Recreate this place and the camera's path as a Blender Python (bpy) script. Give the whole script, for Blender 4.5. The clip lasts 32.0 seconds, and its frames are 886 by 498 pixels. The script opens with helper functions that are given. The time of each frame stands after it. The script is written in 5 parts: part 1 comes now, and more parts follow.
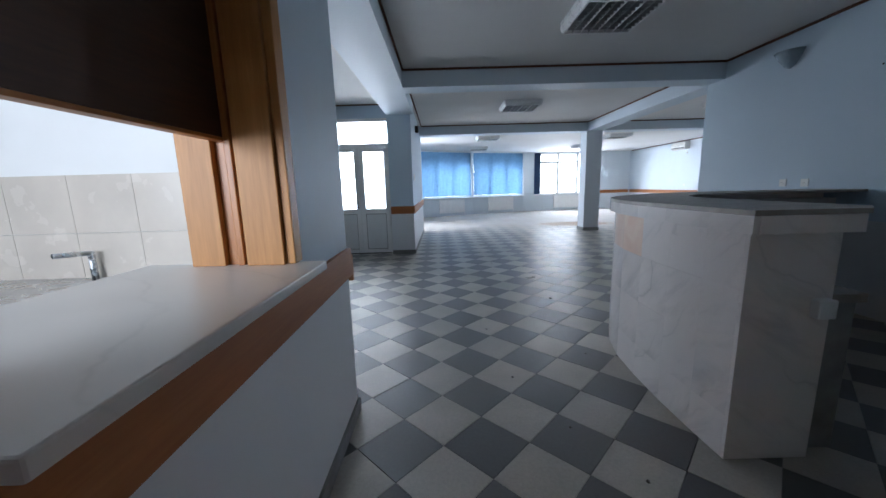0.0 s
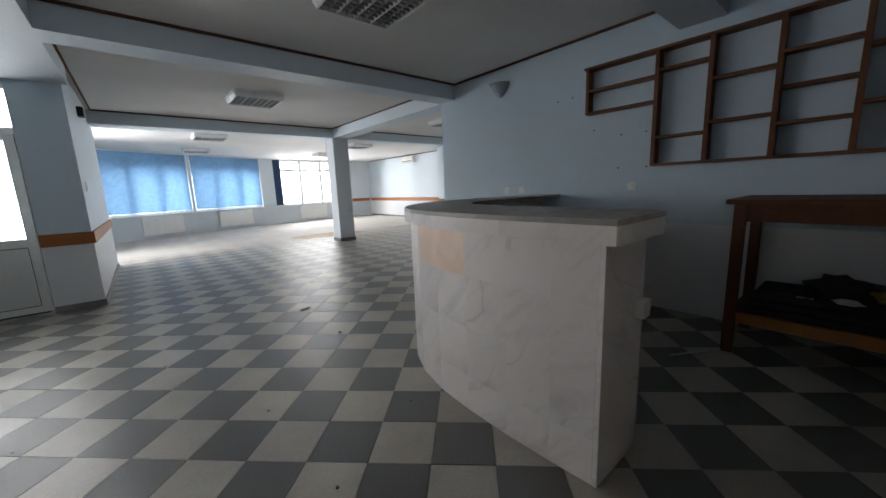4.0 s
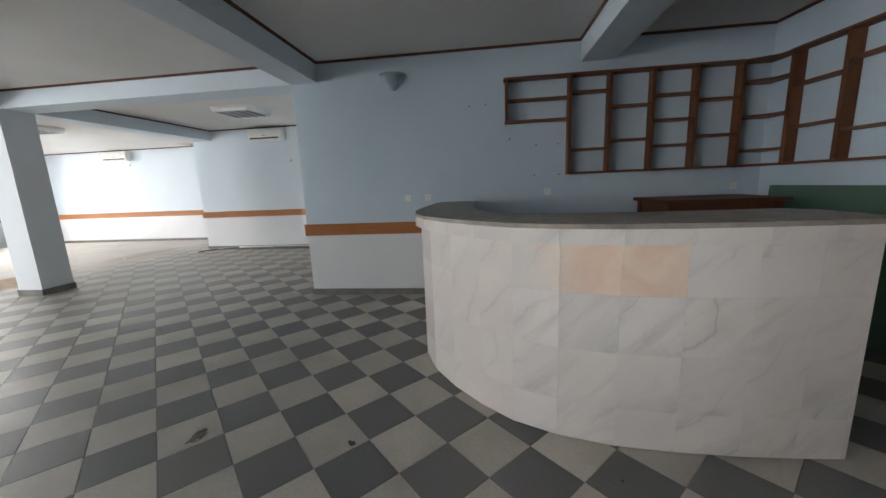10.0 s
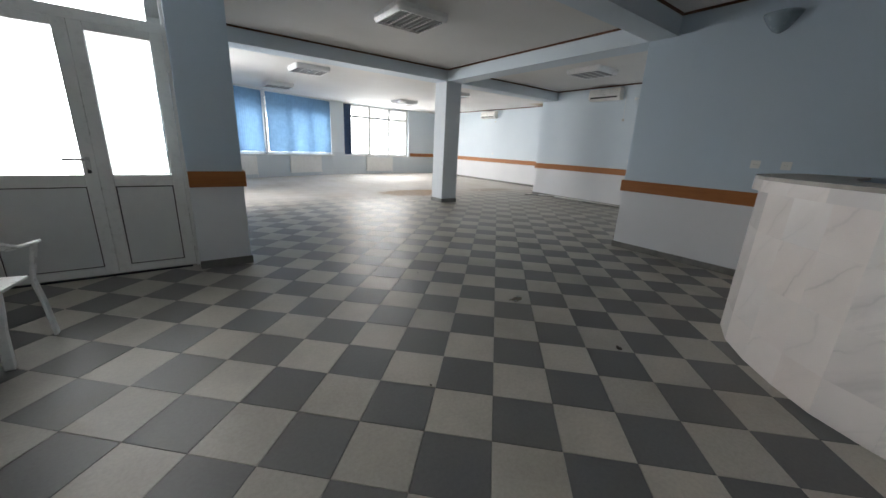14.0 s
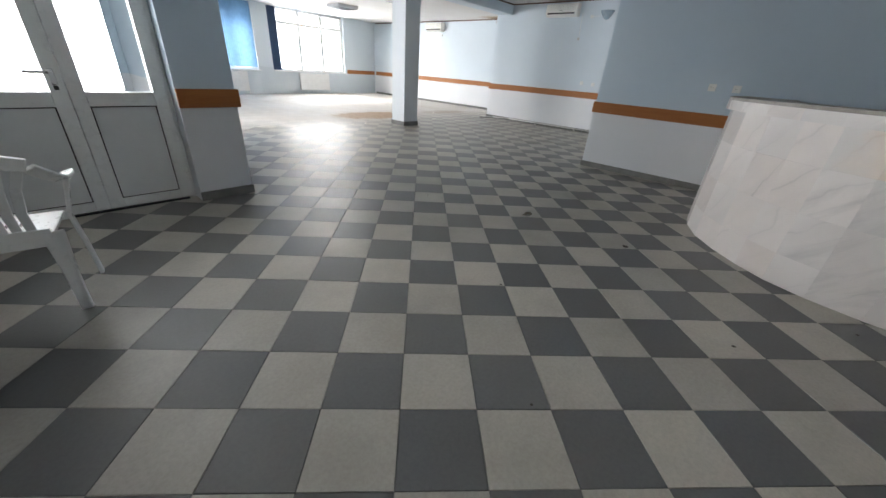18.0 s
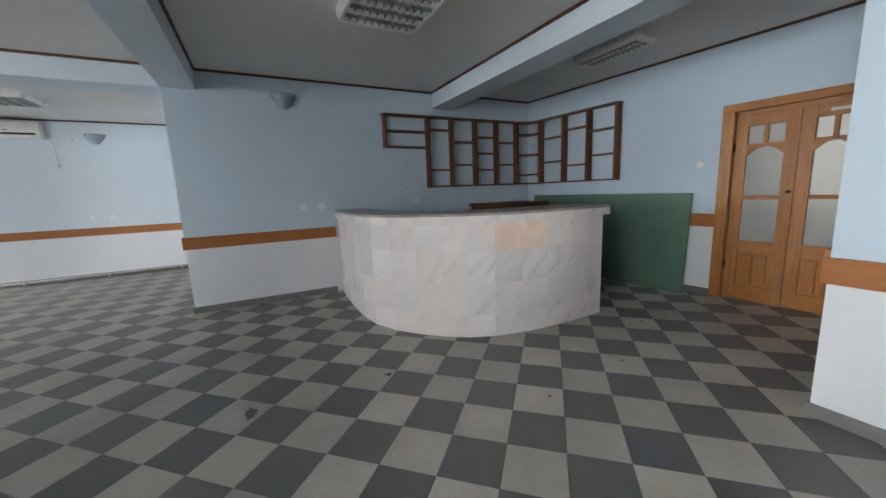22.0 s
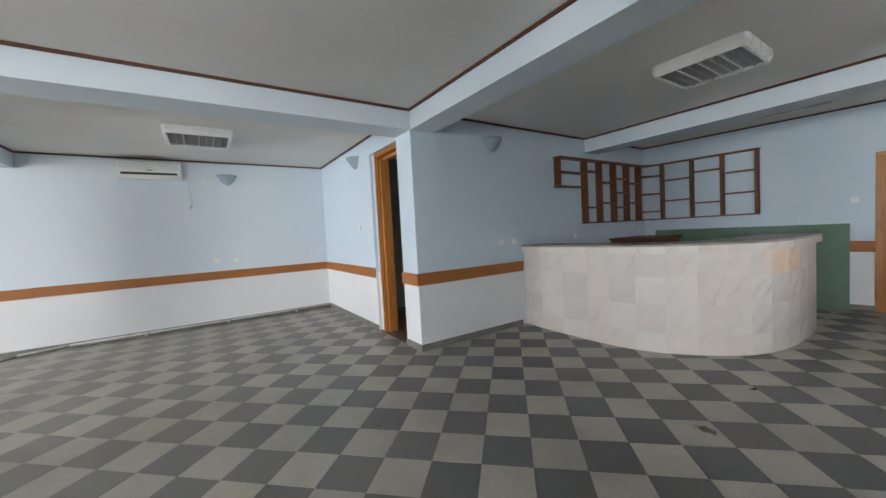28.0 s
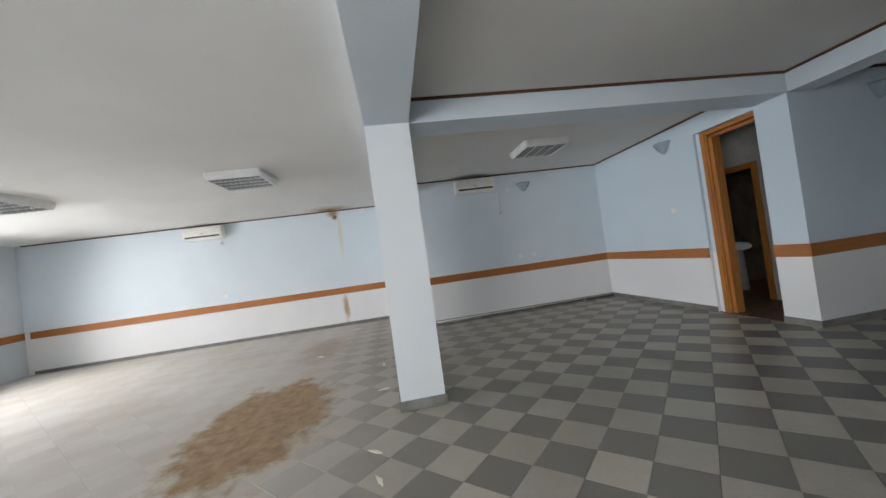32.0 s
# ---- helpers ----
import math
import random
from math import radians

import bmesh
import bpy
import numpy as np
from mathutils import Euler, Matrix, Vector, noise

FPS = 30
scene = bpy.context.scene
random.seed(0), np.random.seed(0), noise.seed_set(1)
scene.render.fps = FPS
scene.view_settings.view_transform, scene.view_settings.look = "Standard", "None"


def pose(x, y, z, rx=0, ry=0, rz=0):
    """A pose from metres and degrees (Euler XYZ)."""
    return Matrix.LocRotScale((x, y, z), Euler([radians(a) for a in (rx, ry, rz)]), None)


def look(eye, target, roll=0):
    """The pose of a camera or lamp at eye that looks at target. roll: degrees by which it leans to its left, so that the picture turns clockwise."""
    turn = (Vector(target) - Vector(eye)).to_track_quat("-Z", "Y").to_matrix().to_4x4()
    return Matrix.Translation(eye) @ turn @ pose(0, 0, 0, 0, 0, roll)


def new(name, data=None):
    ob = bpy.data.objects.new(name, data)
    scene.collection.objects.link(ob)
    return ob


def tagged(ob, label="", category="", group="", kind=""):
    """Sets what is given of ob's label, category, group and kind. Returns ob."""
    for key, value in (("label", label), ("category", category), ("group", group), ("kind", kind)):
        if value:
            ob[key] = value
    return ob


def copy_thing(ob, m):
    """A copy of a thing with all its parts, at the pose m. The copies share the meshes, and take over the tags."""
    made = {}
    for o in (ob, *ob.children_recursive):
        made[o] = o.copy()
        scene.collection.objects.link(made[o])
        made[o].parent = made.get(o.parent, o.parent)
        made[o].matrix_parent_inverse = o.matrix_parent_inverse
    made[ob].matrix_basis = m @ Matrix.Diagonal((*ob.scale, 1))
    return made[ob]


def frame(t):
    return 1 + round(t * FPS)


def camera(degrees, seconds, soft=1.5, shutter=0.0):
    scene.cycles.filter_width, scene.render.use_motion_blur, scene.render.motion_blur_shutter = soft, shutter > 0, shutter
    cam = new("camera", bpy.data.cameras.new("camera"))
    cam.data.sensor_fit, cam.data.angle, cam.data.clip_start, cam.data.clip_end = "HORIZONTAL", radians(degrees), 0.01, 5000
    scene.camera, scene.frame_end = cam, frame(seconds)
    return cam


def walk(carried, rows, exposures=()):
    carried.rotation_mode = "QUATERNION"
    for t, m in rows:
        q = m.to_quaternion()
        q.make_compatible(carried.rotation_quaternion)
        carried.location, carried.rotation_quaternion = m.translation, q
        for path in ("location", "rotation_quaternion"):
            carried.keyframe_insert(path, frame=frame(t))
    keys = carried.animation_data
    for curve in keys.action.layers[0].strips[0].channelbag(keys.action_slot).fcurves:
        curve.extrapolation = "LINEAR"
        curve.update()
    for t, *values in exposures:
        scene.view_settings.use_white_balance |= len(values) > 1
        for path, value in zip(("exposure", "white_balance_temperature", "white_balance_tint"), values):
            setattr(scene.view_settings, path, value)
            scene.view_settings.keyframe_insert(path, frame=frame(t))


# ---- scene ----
cam = camera(102.68, 32.0)
PATH = [
    (0, (-0.983, -4.689, 1.245), (-0.982, -2.720, 0.898), -1.58),
    (0.5, (-1.055, -4.502, 1.237), (-0.913, -2.534, 0.908), 0.22),
    (1, (-1.040, -4.294, 1.232), (-0.781, -2.351, 0.835), 2.03),
    (1.5, (-1.037, -4.172, 1.237), (-0.608, -2.258, 0.846), 1.24),
    (2, (-1.037, -4.146, 1.245), (-0.562, -2.230, 0.923), 0.77),
    (2.5, (-1.000, -4.108, 1.240), (-0.443, -2.217, 0.897), 0.36),
    (3, (-1.003, -4.053, 1.242), (-0.289, -2.220, 0.881), -1.35),
    (3.5, (-1.070, -3.985, 1.265), (-0.018, -2.320, 0.919), -2.18),
    (5.5, (-0.781, -3.372, 1.206), (0.717, -2.107, 0.809), 0.91),
    (6, (-0.791, -3.154, 1.213), (0.858, -2.101, 0.801), 2.19),
    (6.5, (-0.735, -2.960, 1.189), (1.088, -2.232, 0.807), 1.69),
    (7, (-0.714, -2.802, 1.218), (1.188, -2.255, 0.926), 1.24),
    (7.5, (-0.798, -2.631, 1.214), (1.185, -2.631, 0.956), 2.13),
    (8, (-0.904, -2.466, 1.232), (1.064, -2.766, 1.039), 1.93),
    (8.5, (-0.893, -2.283, 1.219), (1.060, -2.673, 1.040), -1.85),
    (9, (-0.973, -1.906, 1.247), (1.014, -2.059, 1.070), -3.03),
    (9.5, (-1.156, -1.741, 1.261), (0.832, -1.647, 1.070), -0.66),
    (10, (-1.389, -1.675, 1.326), (0.563, -1.425, 0.967), -2.37),
    (10.5, (-1.491, -1.673, 1.277), (0.418, -1.148, 0.993), 0.46),
    (11, (-1.571, -1.823, 1.261), (0.189, -0.921, 0.963), 2.68),
    (11.5, (-1.721, -1.865, 1.243), (-0.021, -0.868, 0.904), 1.57),
    (12, (-1.910, -1.888, 1.263), (-0.316, -0.752, 0.854), -0.69),
    (12.5, (-1.951, -1.885, 1.258), (-0.452, -0.621, 0.862), 0.58),
    (13, (-1.945, -1.884, 1.244), (-0.518, -0.538, 0.854), 1.43),
    (13.5, (-1.985, -1.903, 1.233), (-0.659, -0.484, 0.754), 1.94),
    (14, (-1.975, -1.897, 1.205), (-0.830, -0.352, 0.654), 2.72),
    (14.5, (-2.002, -1.896, 1.188), (-1.041, -0.265, 0.544), 3.95),
    (15, (-2.129, -1.909, 1.179), (-1.213, -0.275, 0.480), 4.20),
    (15.5, (-2.308, -1.889, 1.169), (-1.453, -0.235, 0.438), 2.62),
    (17.5, (-2.629, -1.648, 1.144), (-1.598, -0.179, 0.263), 5.62),
    (18, (-2.711, -1.553, 1.171), (-1.367, -0.380, 0.267), 4.23),
    (18.5, (-2.738, -1.462, 1.185), (-1.199, -0.506, 0.338), 5.59),
    (19, (-2.641, -1.281, 1.186), (-0.934, -0.525, 0.471), 2.79),
    (19.5, (-2.545, -1.130, 1.154), (-0.706, -0.600, 0.573), 3.19),
    (20, (-2.634, -0.921, 1.248), (-0.702, -0.857, 0.735), 1.16),
    (20.5, (-2.608, -0.785, 1.289), (-0.668, -0.942, 0.830), 1.72),
    (21, (-2.448, -0.650, 1.270), (-0.558, -1.145, 0.842), -0.74),
    (21.5, (-2.306, -0.489, 1.275), (-0.460, -1.159, 0.899), 0.25),
    (22, (-2.170, -0.224, 1.322), (-0.416, -1.129, 0.998), -2.23),
    (22.5, (-2.063, -0.053, 1.307), (-0.287, -0.923, 1.007), -0.86),
    (23, (-1.859, 0.111, 1.357), (-0.119, -0.854, 1.155), -2.02),
    (23.5, (-1.768, 0.169, 1.307), (-0.062, -0.872, 1.218), 0.72),
    (24, (-1.504, 0.465, 1.296), (0.053, -0.786, 1.203), -0.78),
    (24.5, (-1.464, 0.612, 1.300), (0.151, -0.561, 1.181), 0.19),
    (25, (-1.235, 0.812, 1.337), (0.480, -0.212, 1.242), -2.97),
    (25.5, (-1.052, 1.008, 1.294), (0.658, -0.025, 1.196), -3.06),
    (27.5, (-0.794, 2.225, 1.341), (0.826, 1.051, 1.314), -3.66),
    (28, (-0.759, 2.538, 1.364), (0.904, 1.431, 1.269), -3.07),
    (28.5, (-0.612, 2.817, 1.308), (1.093, 1.773, 1.356), -4.22),
    (29, (-0.437, 3.077, 1.283), (1.270, 2.034, 1.331), -3.42),
    (29.5, (-0.352, 3.397, 1.299), (1.331, 2.316, 1.286), -5.21),
    (30, (-0.265, 3.691, 1.261), (1.558, 2.868, 1.245), -4.25),
    (30.5, (-0.157, 4.059, 1.266), (1.682, 3.277, 1.184), -7.03),
    (31, (-0.214, 4.346, 1.329), (1.714, 3.816, 1.322), -6.15),
    (31.5, (-0.367, 4.667, 1.298), (1.597, 4.294, 1.240), -7.26),
    (32, (-0.425, 4.891, 1.304), (1.555, 4.615, 1.339), -7.79),
]
walk(cam, [(t, look(eye, target, roll)) for t, eye, target, roll in PATH], [(0, -0.55, 5450, 10), (1, -0.68, 6050, 10), (2, -0.62, 6050, 10), (3.5, -0.58, 6250, 10), (6, -0.18, 6450, 10), (7, -0.22, 6450, 10), (9, 0.24, 6550, 10), (10, -0.14, 6500, 10), (11, -0.32, 6450, 10), (12, -0.46, 6450, 10), (14, -0.66, 6450, 10), (15, -0.68, 6400, 10), (18, -0.15, 6350, 10), (20, -0.13, 6450, 10), (22, -0.02, 6250, 10), (25, 0.02, 6250, 10), (29, 0.01, 6550, 10), (30, 0.0, 6650, 10), (31, -0.47, 6700, 10), (32, -0.8, 6450, 10)])

# ---------------------------------------------------------------- world and light
world = bpy.data.worlds.new("sky")
scene.world = world
world.use_nodes = True
wn = world.node_tree
sky = wn.nodes.new("ShaderNodeTexSky")
sky.sky_type = "NISHITA"
sky.sun_disc = False
sky.sun_elevation = radians(24)
sky.sun_rotation = radians(300)
sky.dust_density = 4.0
wn.links.new(sky.outputs["Color"], wn.nodes["Background"].inputs["Color"])
wn.nodes["Background"].inputs["Strength"].default_value = 0.14

sun_data = bpy.data.lights.new("sun", "SUN")
sun_data.energy, sun_data.angle, sun_data.color = 0.6, radians(14), (1.0, 0.93, 0.82)
sun = new("sun", sun_data)
sun.matrix_world = look((-30, 40, 30), (0, 6, 0))


def sky_panel(name, centre, target, width, height, watts, colour=(1.0, 0.985, 0.965), spread=170):
    data = bpy.data.lights.new(name, "AREA")
    data.shape, data.size, data.size_y, data.energy, data.color = "RECTANGLE", width, height, watts, colour
    data.spread = radians(spread)
    ob = new(name, data)
    ob.matrix_world = look(centre, target)
    return ob


sky_panel("window_light", (4.90, 12.70, 1.65), (4.3, 7.5, 0.6), 2.9, 1.75, 280, spread=150)
sky_panel("window_light", (1.48, 12.0, 1.4), (2.0, 7.5, 1.3), 2.3, 1.3, 85)
sky_panel("window_light", (-0.92, 10.95, 1.4), (0.3, 6.0, 1.3), 2.2, 1.3, 85)
# west bay window is assumed and unseen; brightens the column and bar wall
sky_panel("bay_window_light", (-2.95, 7.4, 1.6), (2.9, 1.6, 1.3), 2.4, 1.6, 185, spread=125)
sky_panel("door_light", (-2.7, 2.75, 1.75), (-0.3, -2.2, 1.65), 1.4, 1.9, 47, spread=105)
# kitchen window is assumed and unseen, set south to throw light on the bar
sky_panel("kitchen_window_light", (-3.4, -6.33, 1.65), (-0.3, -2.6, 1.0), 1.7, 1.3, 68, spread=110)
# added lamp in an unseen lobby, there to light the frosted panes
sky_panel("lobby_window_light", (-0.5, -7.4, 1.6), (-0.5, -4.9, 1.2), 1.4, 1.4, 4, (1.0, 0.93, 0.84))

# ---------------------------------------------------------------- materials
H = 2.755            # ceiling of the hall
HB = 2.68           # lower ceiling of the north bay
MATS = {}


def material(name, colour, rough=0.6, metal=0.0, spec=0.5):
    m = bpy.data.materials.new(name)
    m.use_nodes = True
    b = m.node_tree.nodes["Principled BSDF"]
    b.inputs["Base Color"].default_value = (*colour, 1)
    b.inputs["Roughness"].default_value = rough
    b.inputs["Metallic"].default_value = metal
    b.inputs["Specular IOR Level"].default_value = spec
    MATS[name] = m
    return m, m.node_tree, b


def node(nt, kind, **values):
    n = nt.nodes.new(kind)
    for key, value in values.items():
        n.inputs[key].default_value = value
    return n


def coords(nt, scale=(1, 1, 1), world_space=True):
    mapping = node(nt, "ShaderNodeMapping", Scale=scale)
    if world_space:
        nt.links.new(nt.nodes.new("ShaderNodeNewGeometry").outputs["Position"], mapping.inputs["Vector"])
    else:
        nt.links.new(nt.nodes.new("ShaderNodeTexCoord").outputs["Object"], mapping.inputs["Vector"])
    return mapping.outputs["Vector"]


def noise_of(nt, vec, scale, detail=4.0, rough=0.55, distort=0.0):
    n = node(nt, "ShaderNodeTexNoise", Scale=scale, Detail=detail, Roughness=rough, Distortion=distort)
    nt.links.new(vec, n.inputs["Vector"])
    return n.outputs["Fac"]


def ramp(nt, fac, stops):
    r = nt.nodes.new("ShaderNodeValToRGB")
    els = r.color_ramp.elements
    while len(els) < len(stops):
        els.new(0.5)
    for e, (p, c) in zip(els, stops):
        e.position = p
        e.color = (*c, 1) if len(c) == 3 else c
    nt.links.new(fac, r.inputs["Fac"])
    return r.outputs["Color"]


def mixed(nt, fac, a, b, mode="MIX"):
    m = nt.nodes.new("ShaderNodeMix")
    m.data_type, m.blend_type = "RGBA", mode
    for sock, value in ((m.inputs[0], fac), (m.inputs[6], a), (m.inputs[7], b)):
        if isinstance(value, bpy.types.NodeSocket):
            nt.links.new(value, sock)
        elif isinstance(value, (int, float)):
            sock.default_value = value
        else:
            sock.default_value = (*value, 1)
    return m.outputs[2]


def bumped(nt, b, height, strength=0.2, distance=0.01):
    n = node(nt, "ShaderNodeBump", Strength=strength, Distance=distance)
    nt.links.new(height, n.inputs["Height"])
    nt.links.new(n.outputs["Normal"], b.inputs["Normal"])


def maths(nt, op, a, b=0.0, clamp=False):
    n = nt.nodes.new("ShaderNodeMath")
    n.operation, n.use_clamp = op, clamp
    for sock, value in zip(n.inputs, (a, b)):
        if isinstance(value, bpy.types.NodeSocket):
            nt.links.new(value, sock)
        else:
            sock.default_value = value
    return n.outputs[0]


def spot_mask(nt, vec, centre, scale, inner, outer, ragged=0.9, grain=6.0):
    """1 inside a ragged blot round centre, 0 outside; scale stretches it."""
    off = nt.nodes.new("ShaderNodeVectorMath")
    off.operation = "SUBTRACT"
    off.inputs[1].default_value = centre
    nt.links.new(vec, off.inputs[0])
    turn = node(nt, "ShaderNodeMapping", Scale=scale)
    nt.links.new(off.outputs[0], turn.inputs["Vector"])
    length = nt.nodes.new("ShaderNodeVectorMath")
    length.operation = "LENGTH"
    nt.links.new(turn.outputs[0], length.inputs[0])
    wobble = maths(nt, "MULTIPLY", maths(nt, "SUBTRACT", noise_of(nt, vec, grain, 6, 0.65), 0.5), ragged)
    return ramp(nt, maths(nt, "ADD", length.outputs["Value"], wobble), [(inner, (1, 1, 1)), (outer, (0, 0, 0))])


def leak_and_grey_spots(nt, vec, base, spots):
    """Brown water marks and grey spots over a base colour."""
    for centre, scale, inner, outer, colour in spots:
        base = mixed(nt, spot_mask(nt, vec, centre, scale, inner, outer), base, colour)
    return base


def wall_paint(name, upper, lower, split=0.845, spots=()):
    """Emulsion paint: one colour above the rail and another below it, with scuffs."""
    m, nt, b = material(name, upper, 0.55, spec=0.35)
    vec = coords(nt)
    xyz = nt.nodes.new("ShaderNodeSeparateXYZ")
    nt.links.new(vec, xyz.inputs[0])
    low = maths(nt, "LESS_THAN", xyz.outputs["Z"], split)
    base = mixed(nt, low, upper, lower)
    cloud = noise_of(nt, vec, 0.9, 3)
    base = mixed(nt, 1.0, base, ramp(nt, cloud, [(0.3, (0.93, 0.94, 0.95)), (0.7, (1, 1, 1))]), "MULTIPLY")
    marks = noise_of(nt, coords(nt, (1.5, 1.5, 3.5)), 5.0, 6, 0.7)
    base = mixed(nt, 1.0, base, ramp(nt, marks, [(0.22, (0.84, 0.83, 0.81)), (0.31, (1, 1, 1))]), "MULTIPLY")
    base = leak_and_grey_spots(nt, vec, base, spots)
    nt.links.new(base, b.inputs["Base Color"])
    bumped(nt, b, noise_of(nt, vec, 140, 3), 0.12, 0.004)
    return m


BLUE = wall_paint("blue_wall_paint", (0.575, 0.675, 0.76), (0.765, 0.78, 0.80))
BLUE_ONLY = wall_paint("blue_paint", (0.575, 0.675, 0.76), (0.575, 0.675, 0.76))
PALE = wall_paint("pale_wall_paint", (0.665, 0.735, 0.79), (0.795, 0.795, 0.805), spots=(
    ((8.05, 6.15, 2.62), (1, 4.5, 5.5), 0.3, 0.75, (0.36, 0.25, 0.15)), ((8.05, 6.12, 2.52), (1, 9, 9), 0.25, 0.7, (0.10, 0.08, 0.06)),
    ((8.05, 6.05, 2.1), (1, 13, 1.1), 0.12, 0.8, (0.62, 0.58, 0.50)), ((8.05, 6.12, 0.40), (1, 9, 2.3), 0.3, 0.75, (0.42, 0.30, 0.19))))
CREAM_WALL = wall_paint("cream_wall_paint", (0.70, 0.705, 0.69), (0.70, 0.72, 0.70))
WINDOW_WALL = wall_paint("window_wall_paint", (0.69, 0.745, 0.785), (0.62, 0.67, 0.705))
COLUMN = wall_paint("column_paint", (0.72, 0.755, 0.785), (0.72, 0.755, 0.785))
BEAM = wall_paint("beam_paint", (0.64, 0.715, 0.775), (0.74, 0.77, 0.785), 0.9)


def plain(name, colour, rough=0.5, metal=0.0, var=0.08, scale=6.0, bump=0.06, spec=0.5, object_space=False):
    m, nt, b = material(name, colour, rough, metal, spec)
    vec = coords(nt, world_space=not object_space)
    dark = tuple(c * (1 - 2 * var) for c in colour)
    lite = tuple(min(1, c * (1 + var)) for c in colour)
    base = ramp(nt, noise_of(nt, vec, scale, 5), [(0.3, dark), (0.7, lite)])
    nt.links.new(base, b.inputs["Base Color"])
    r = ramp(nt, noise_of(nt, vec, scale * 3, 4), [(0.3, (rough * 0.8,) * 3), (0.7, (min(1, rough * 1.2),) * 3)])
    nt.links.new(r, b.inputs["Roughness"])
    if bump:
        bumped(nt, b, noise_of(nt, vec, scale * 12, 3), bump, 0.003)
    return m


def ceiling_paint():
    m, nt, b = material("ceiling_paint", (0.75, 0.745, 0.73), 0.8, spec=0.3)
    vec = coords(nt)
    base = ramp(nt, noise_of(nt, vec, 0.8, 5), [(0.3, (0.70, 0.695, 0.68)), (0.7, (0.77, 0.765, 0.755))])
    # two leak marks, then two grey spots darkening the ceiling above the air conditioners
    base = leak_and_grey_spots(nt, vec, base, (((7.80, 6.20, HB), (1.9, 1.5, 1), 0.3, 0.9, (0.50, 0.40, 0.29)), ((7.90, 6.20, HB), (3.6, 2.3, 1), 0.2, 0.75, (0.20, 0.13, 0.08)), ((6.30, 3.20, H), (4.5, 1.7, 1), 0.3, 0.75, (0.42, 0.41, 0.40)), ((7.95, 8.85, HB), (4.5, 1.9, 1), 0.3, 0.75, (0.48, 0.47, 0.46))))
    nt.links.new(base, b.inputs["Base Color"])
    bumped(nt, b, noise_of(nt, vec, 60, 3), 0.06, 0.003)
    return m


CEIL = ceiling_paint()
WHITE_PVC = plain("white_plastic", (0.80, 0.81, 0.80), 0.3, var=0.02)
CREAM = plain("cream_plastic", (0.86, 0.85, 0.81), 0.35, var=0.03)
WHITE_METAL = plain("white_enamel", (0.80, 0.80, 0.79), 0.3, var=0.02)
GREEN = plain("green_board_paint", (0.10, 0.178, 0.125), 0.5, var=0.1, scale=2.5, bump=0.03)
BLACK = plain("black_rubber", (0.015, 0.015, 0.016), 0.5)
IRON = plain("dark_iron", (0.03, 0.028, 0.026), 0.45, 0.7)
STEEL = plain("steel", (0.55, 0.56, 0.57), 0.28, 0.95, var=0.05)
SKIRT = plain("grey_stone_skirting", (0.20, 0.20, 0.19), 0.5, var=0.15)
GREYPANEL = plain("door_panel_white", (0.72, 0.74, 0.74), 0.35, var=0.02)


def grout():
    """Dark joints, filled with pale dust in the north bay."""
    m, nt, b = material("grout", (0.15, 0.145, 0.135), 0.9, spec=0.2)
    vec = coords(nt)
    xyz = nt.nodes.new("ShaderNodeSeparateXYZ")
    nt.links.new(vec, xyz.inputs[0])
    wander = maths(nt, "MULTIPLY", noise_of(nt, vec, 1.8, 5, 0.6), 2.0)
    dust = ramp(nt, maths(nt, "SUBTRACT", maths(nt, "ADD", xyz.outputs["Y"], wander), 6.2), [(0.0, (0, 0, 0)), (0.8, (0.85, 0.85, 0.85))])
    base = ramp(nt, noise_of(nt, vec, 20, 4), [(0.3, (0.17, 0.163, 0.15)), (0.7, (0.26, 0.25, 0.235))])
    nt.links.new(mixed(nt, dust, base, (0.42, 0.395, 0.36)), b.inputs["Base Color"])
    return m


GROUT = grout()
CONCRETE = plain("concrete", (0.3, 0.3, 0.29), 0.85, var=0.15)
BEIGE = plain("beige_wall_tile", (0.62, 0.56, 0.48), 0.25, var=0.06, scale=3)
PIPE = plain("painted_pipe", (0.62, 0.60, 0.56), 0.4, var=0.1, scale=12)
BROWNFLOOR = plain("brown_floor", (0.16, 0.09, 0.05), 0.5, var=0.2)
# washroom walls are coloured dark to carry the gloom of the unlit room
WASHROOM = plain("dim_washroom_wall", (0.13, 0.105, 0.085), 0.35, var=0.25, scale=4)
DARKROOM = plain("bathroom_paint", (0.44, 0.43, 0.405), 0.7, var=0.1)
SIGN = plain("green_sign", (0.02, 0.20, 0.09), 0.4)
PAPER = plain("paper_tape", (0.78, 0.76, 0.68), 0.7)
NAVY = plain("navy_cloth", (0.012, 0.013, 0.028), 0.85, var=0.3, scale=8)


def wood(name, dark, light, rough=0.4, axis="Z", scale=1.0):
    m, nt, b = material(name, light, rough + 0.12, spec=0.4)
    s = {"X": (0.6, 9, 9), "Y": (9, 0.6, 9), "Z": (9, 9, 0.6)}[axis]
    vec = coords(nt, tuple(v * scale for v in s))
    grain = noise_of(nt, vec, 2.2, 6, 0.62, 1.4)
    fine = noise_of(nt, vec, 14, 3)
    base = ramp(nt, grain, [(0.28, dark), (0.72, light)])
    base = mixed(nt, 0.35, base, ramp(nt, fine, [(0.3, dark), (0.7, light)]))
    nt.links.new(base, b.inputs["Base Color"])
    bumped(nt, b, fine, 0.08, 0.002)
    return m


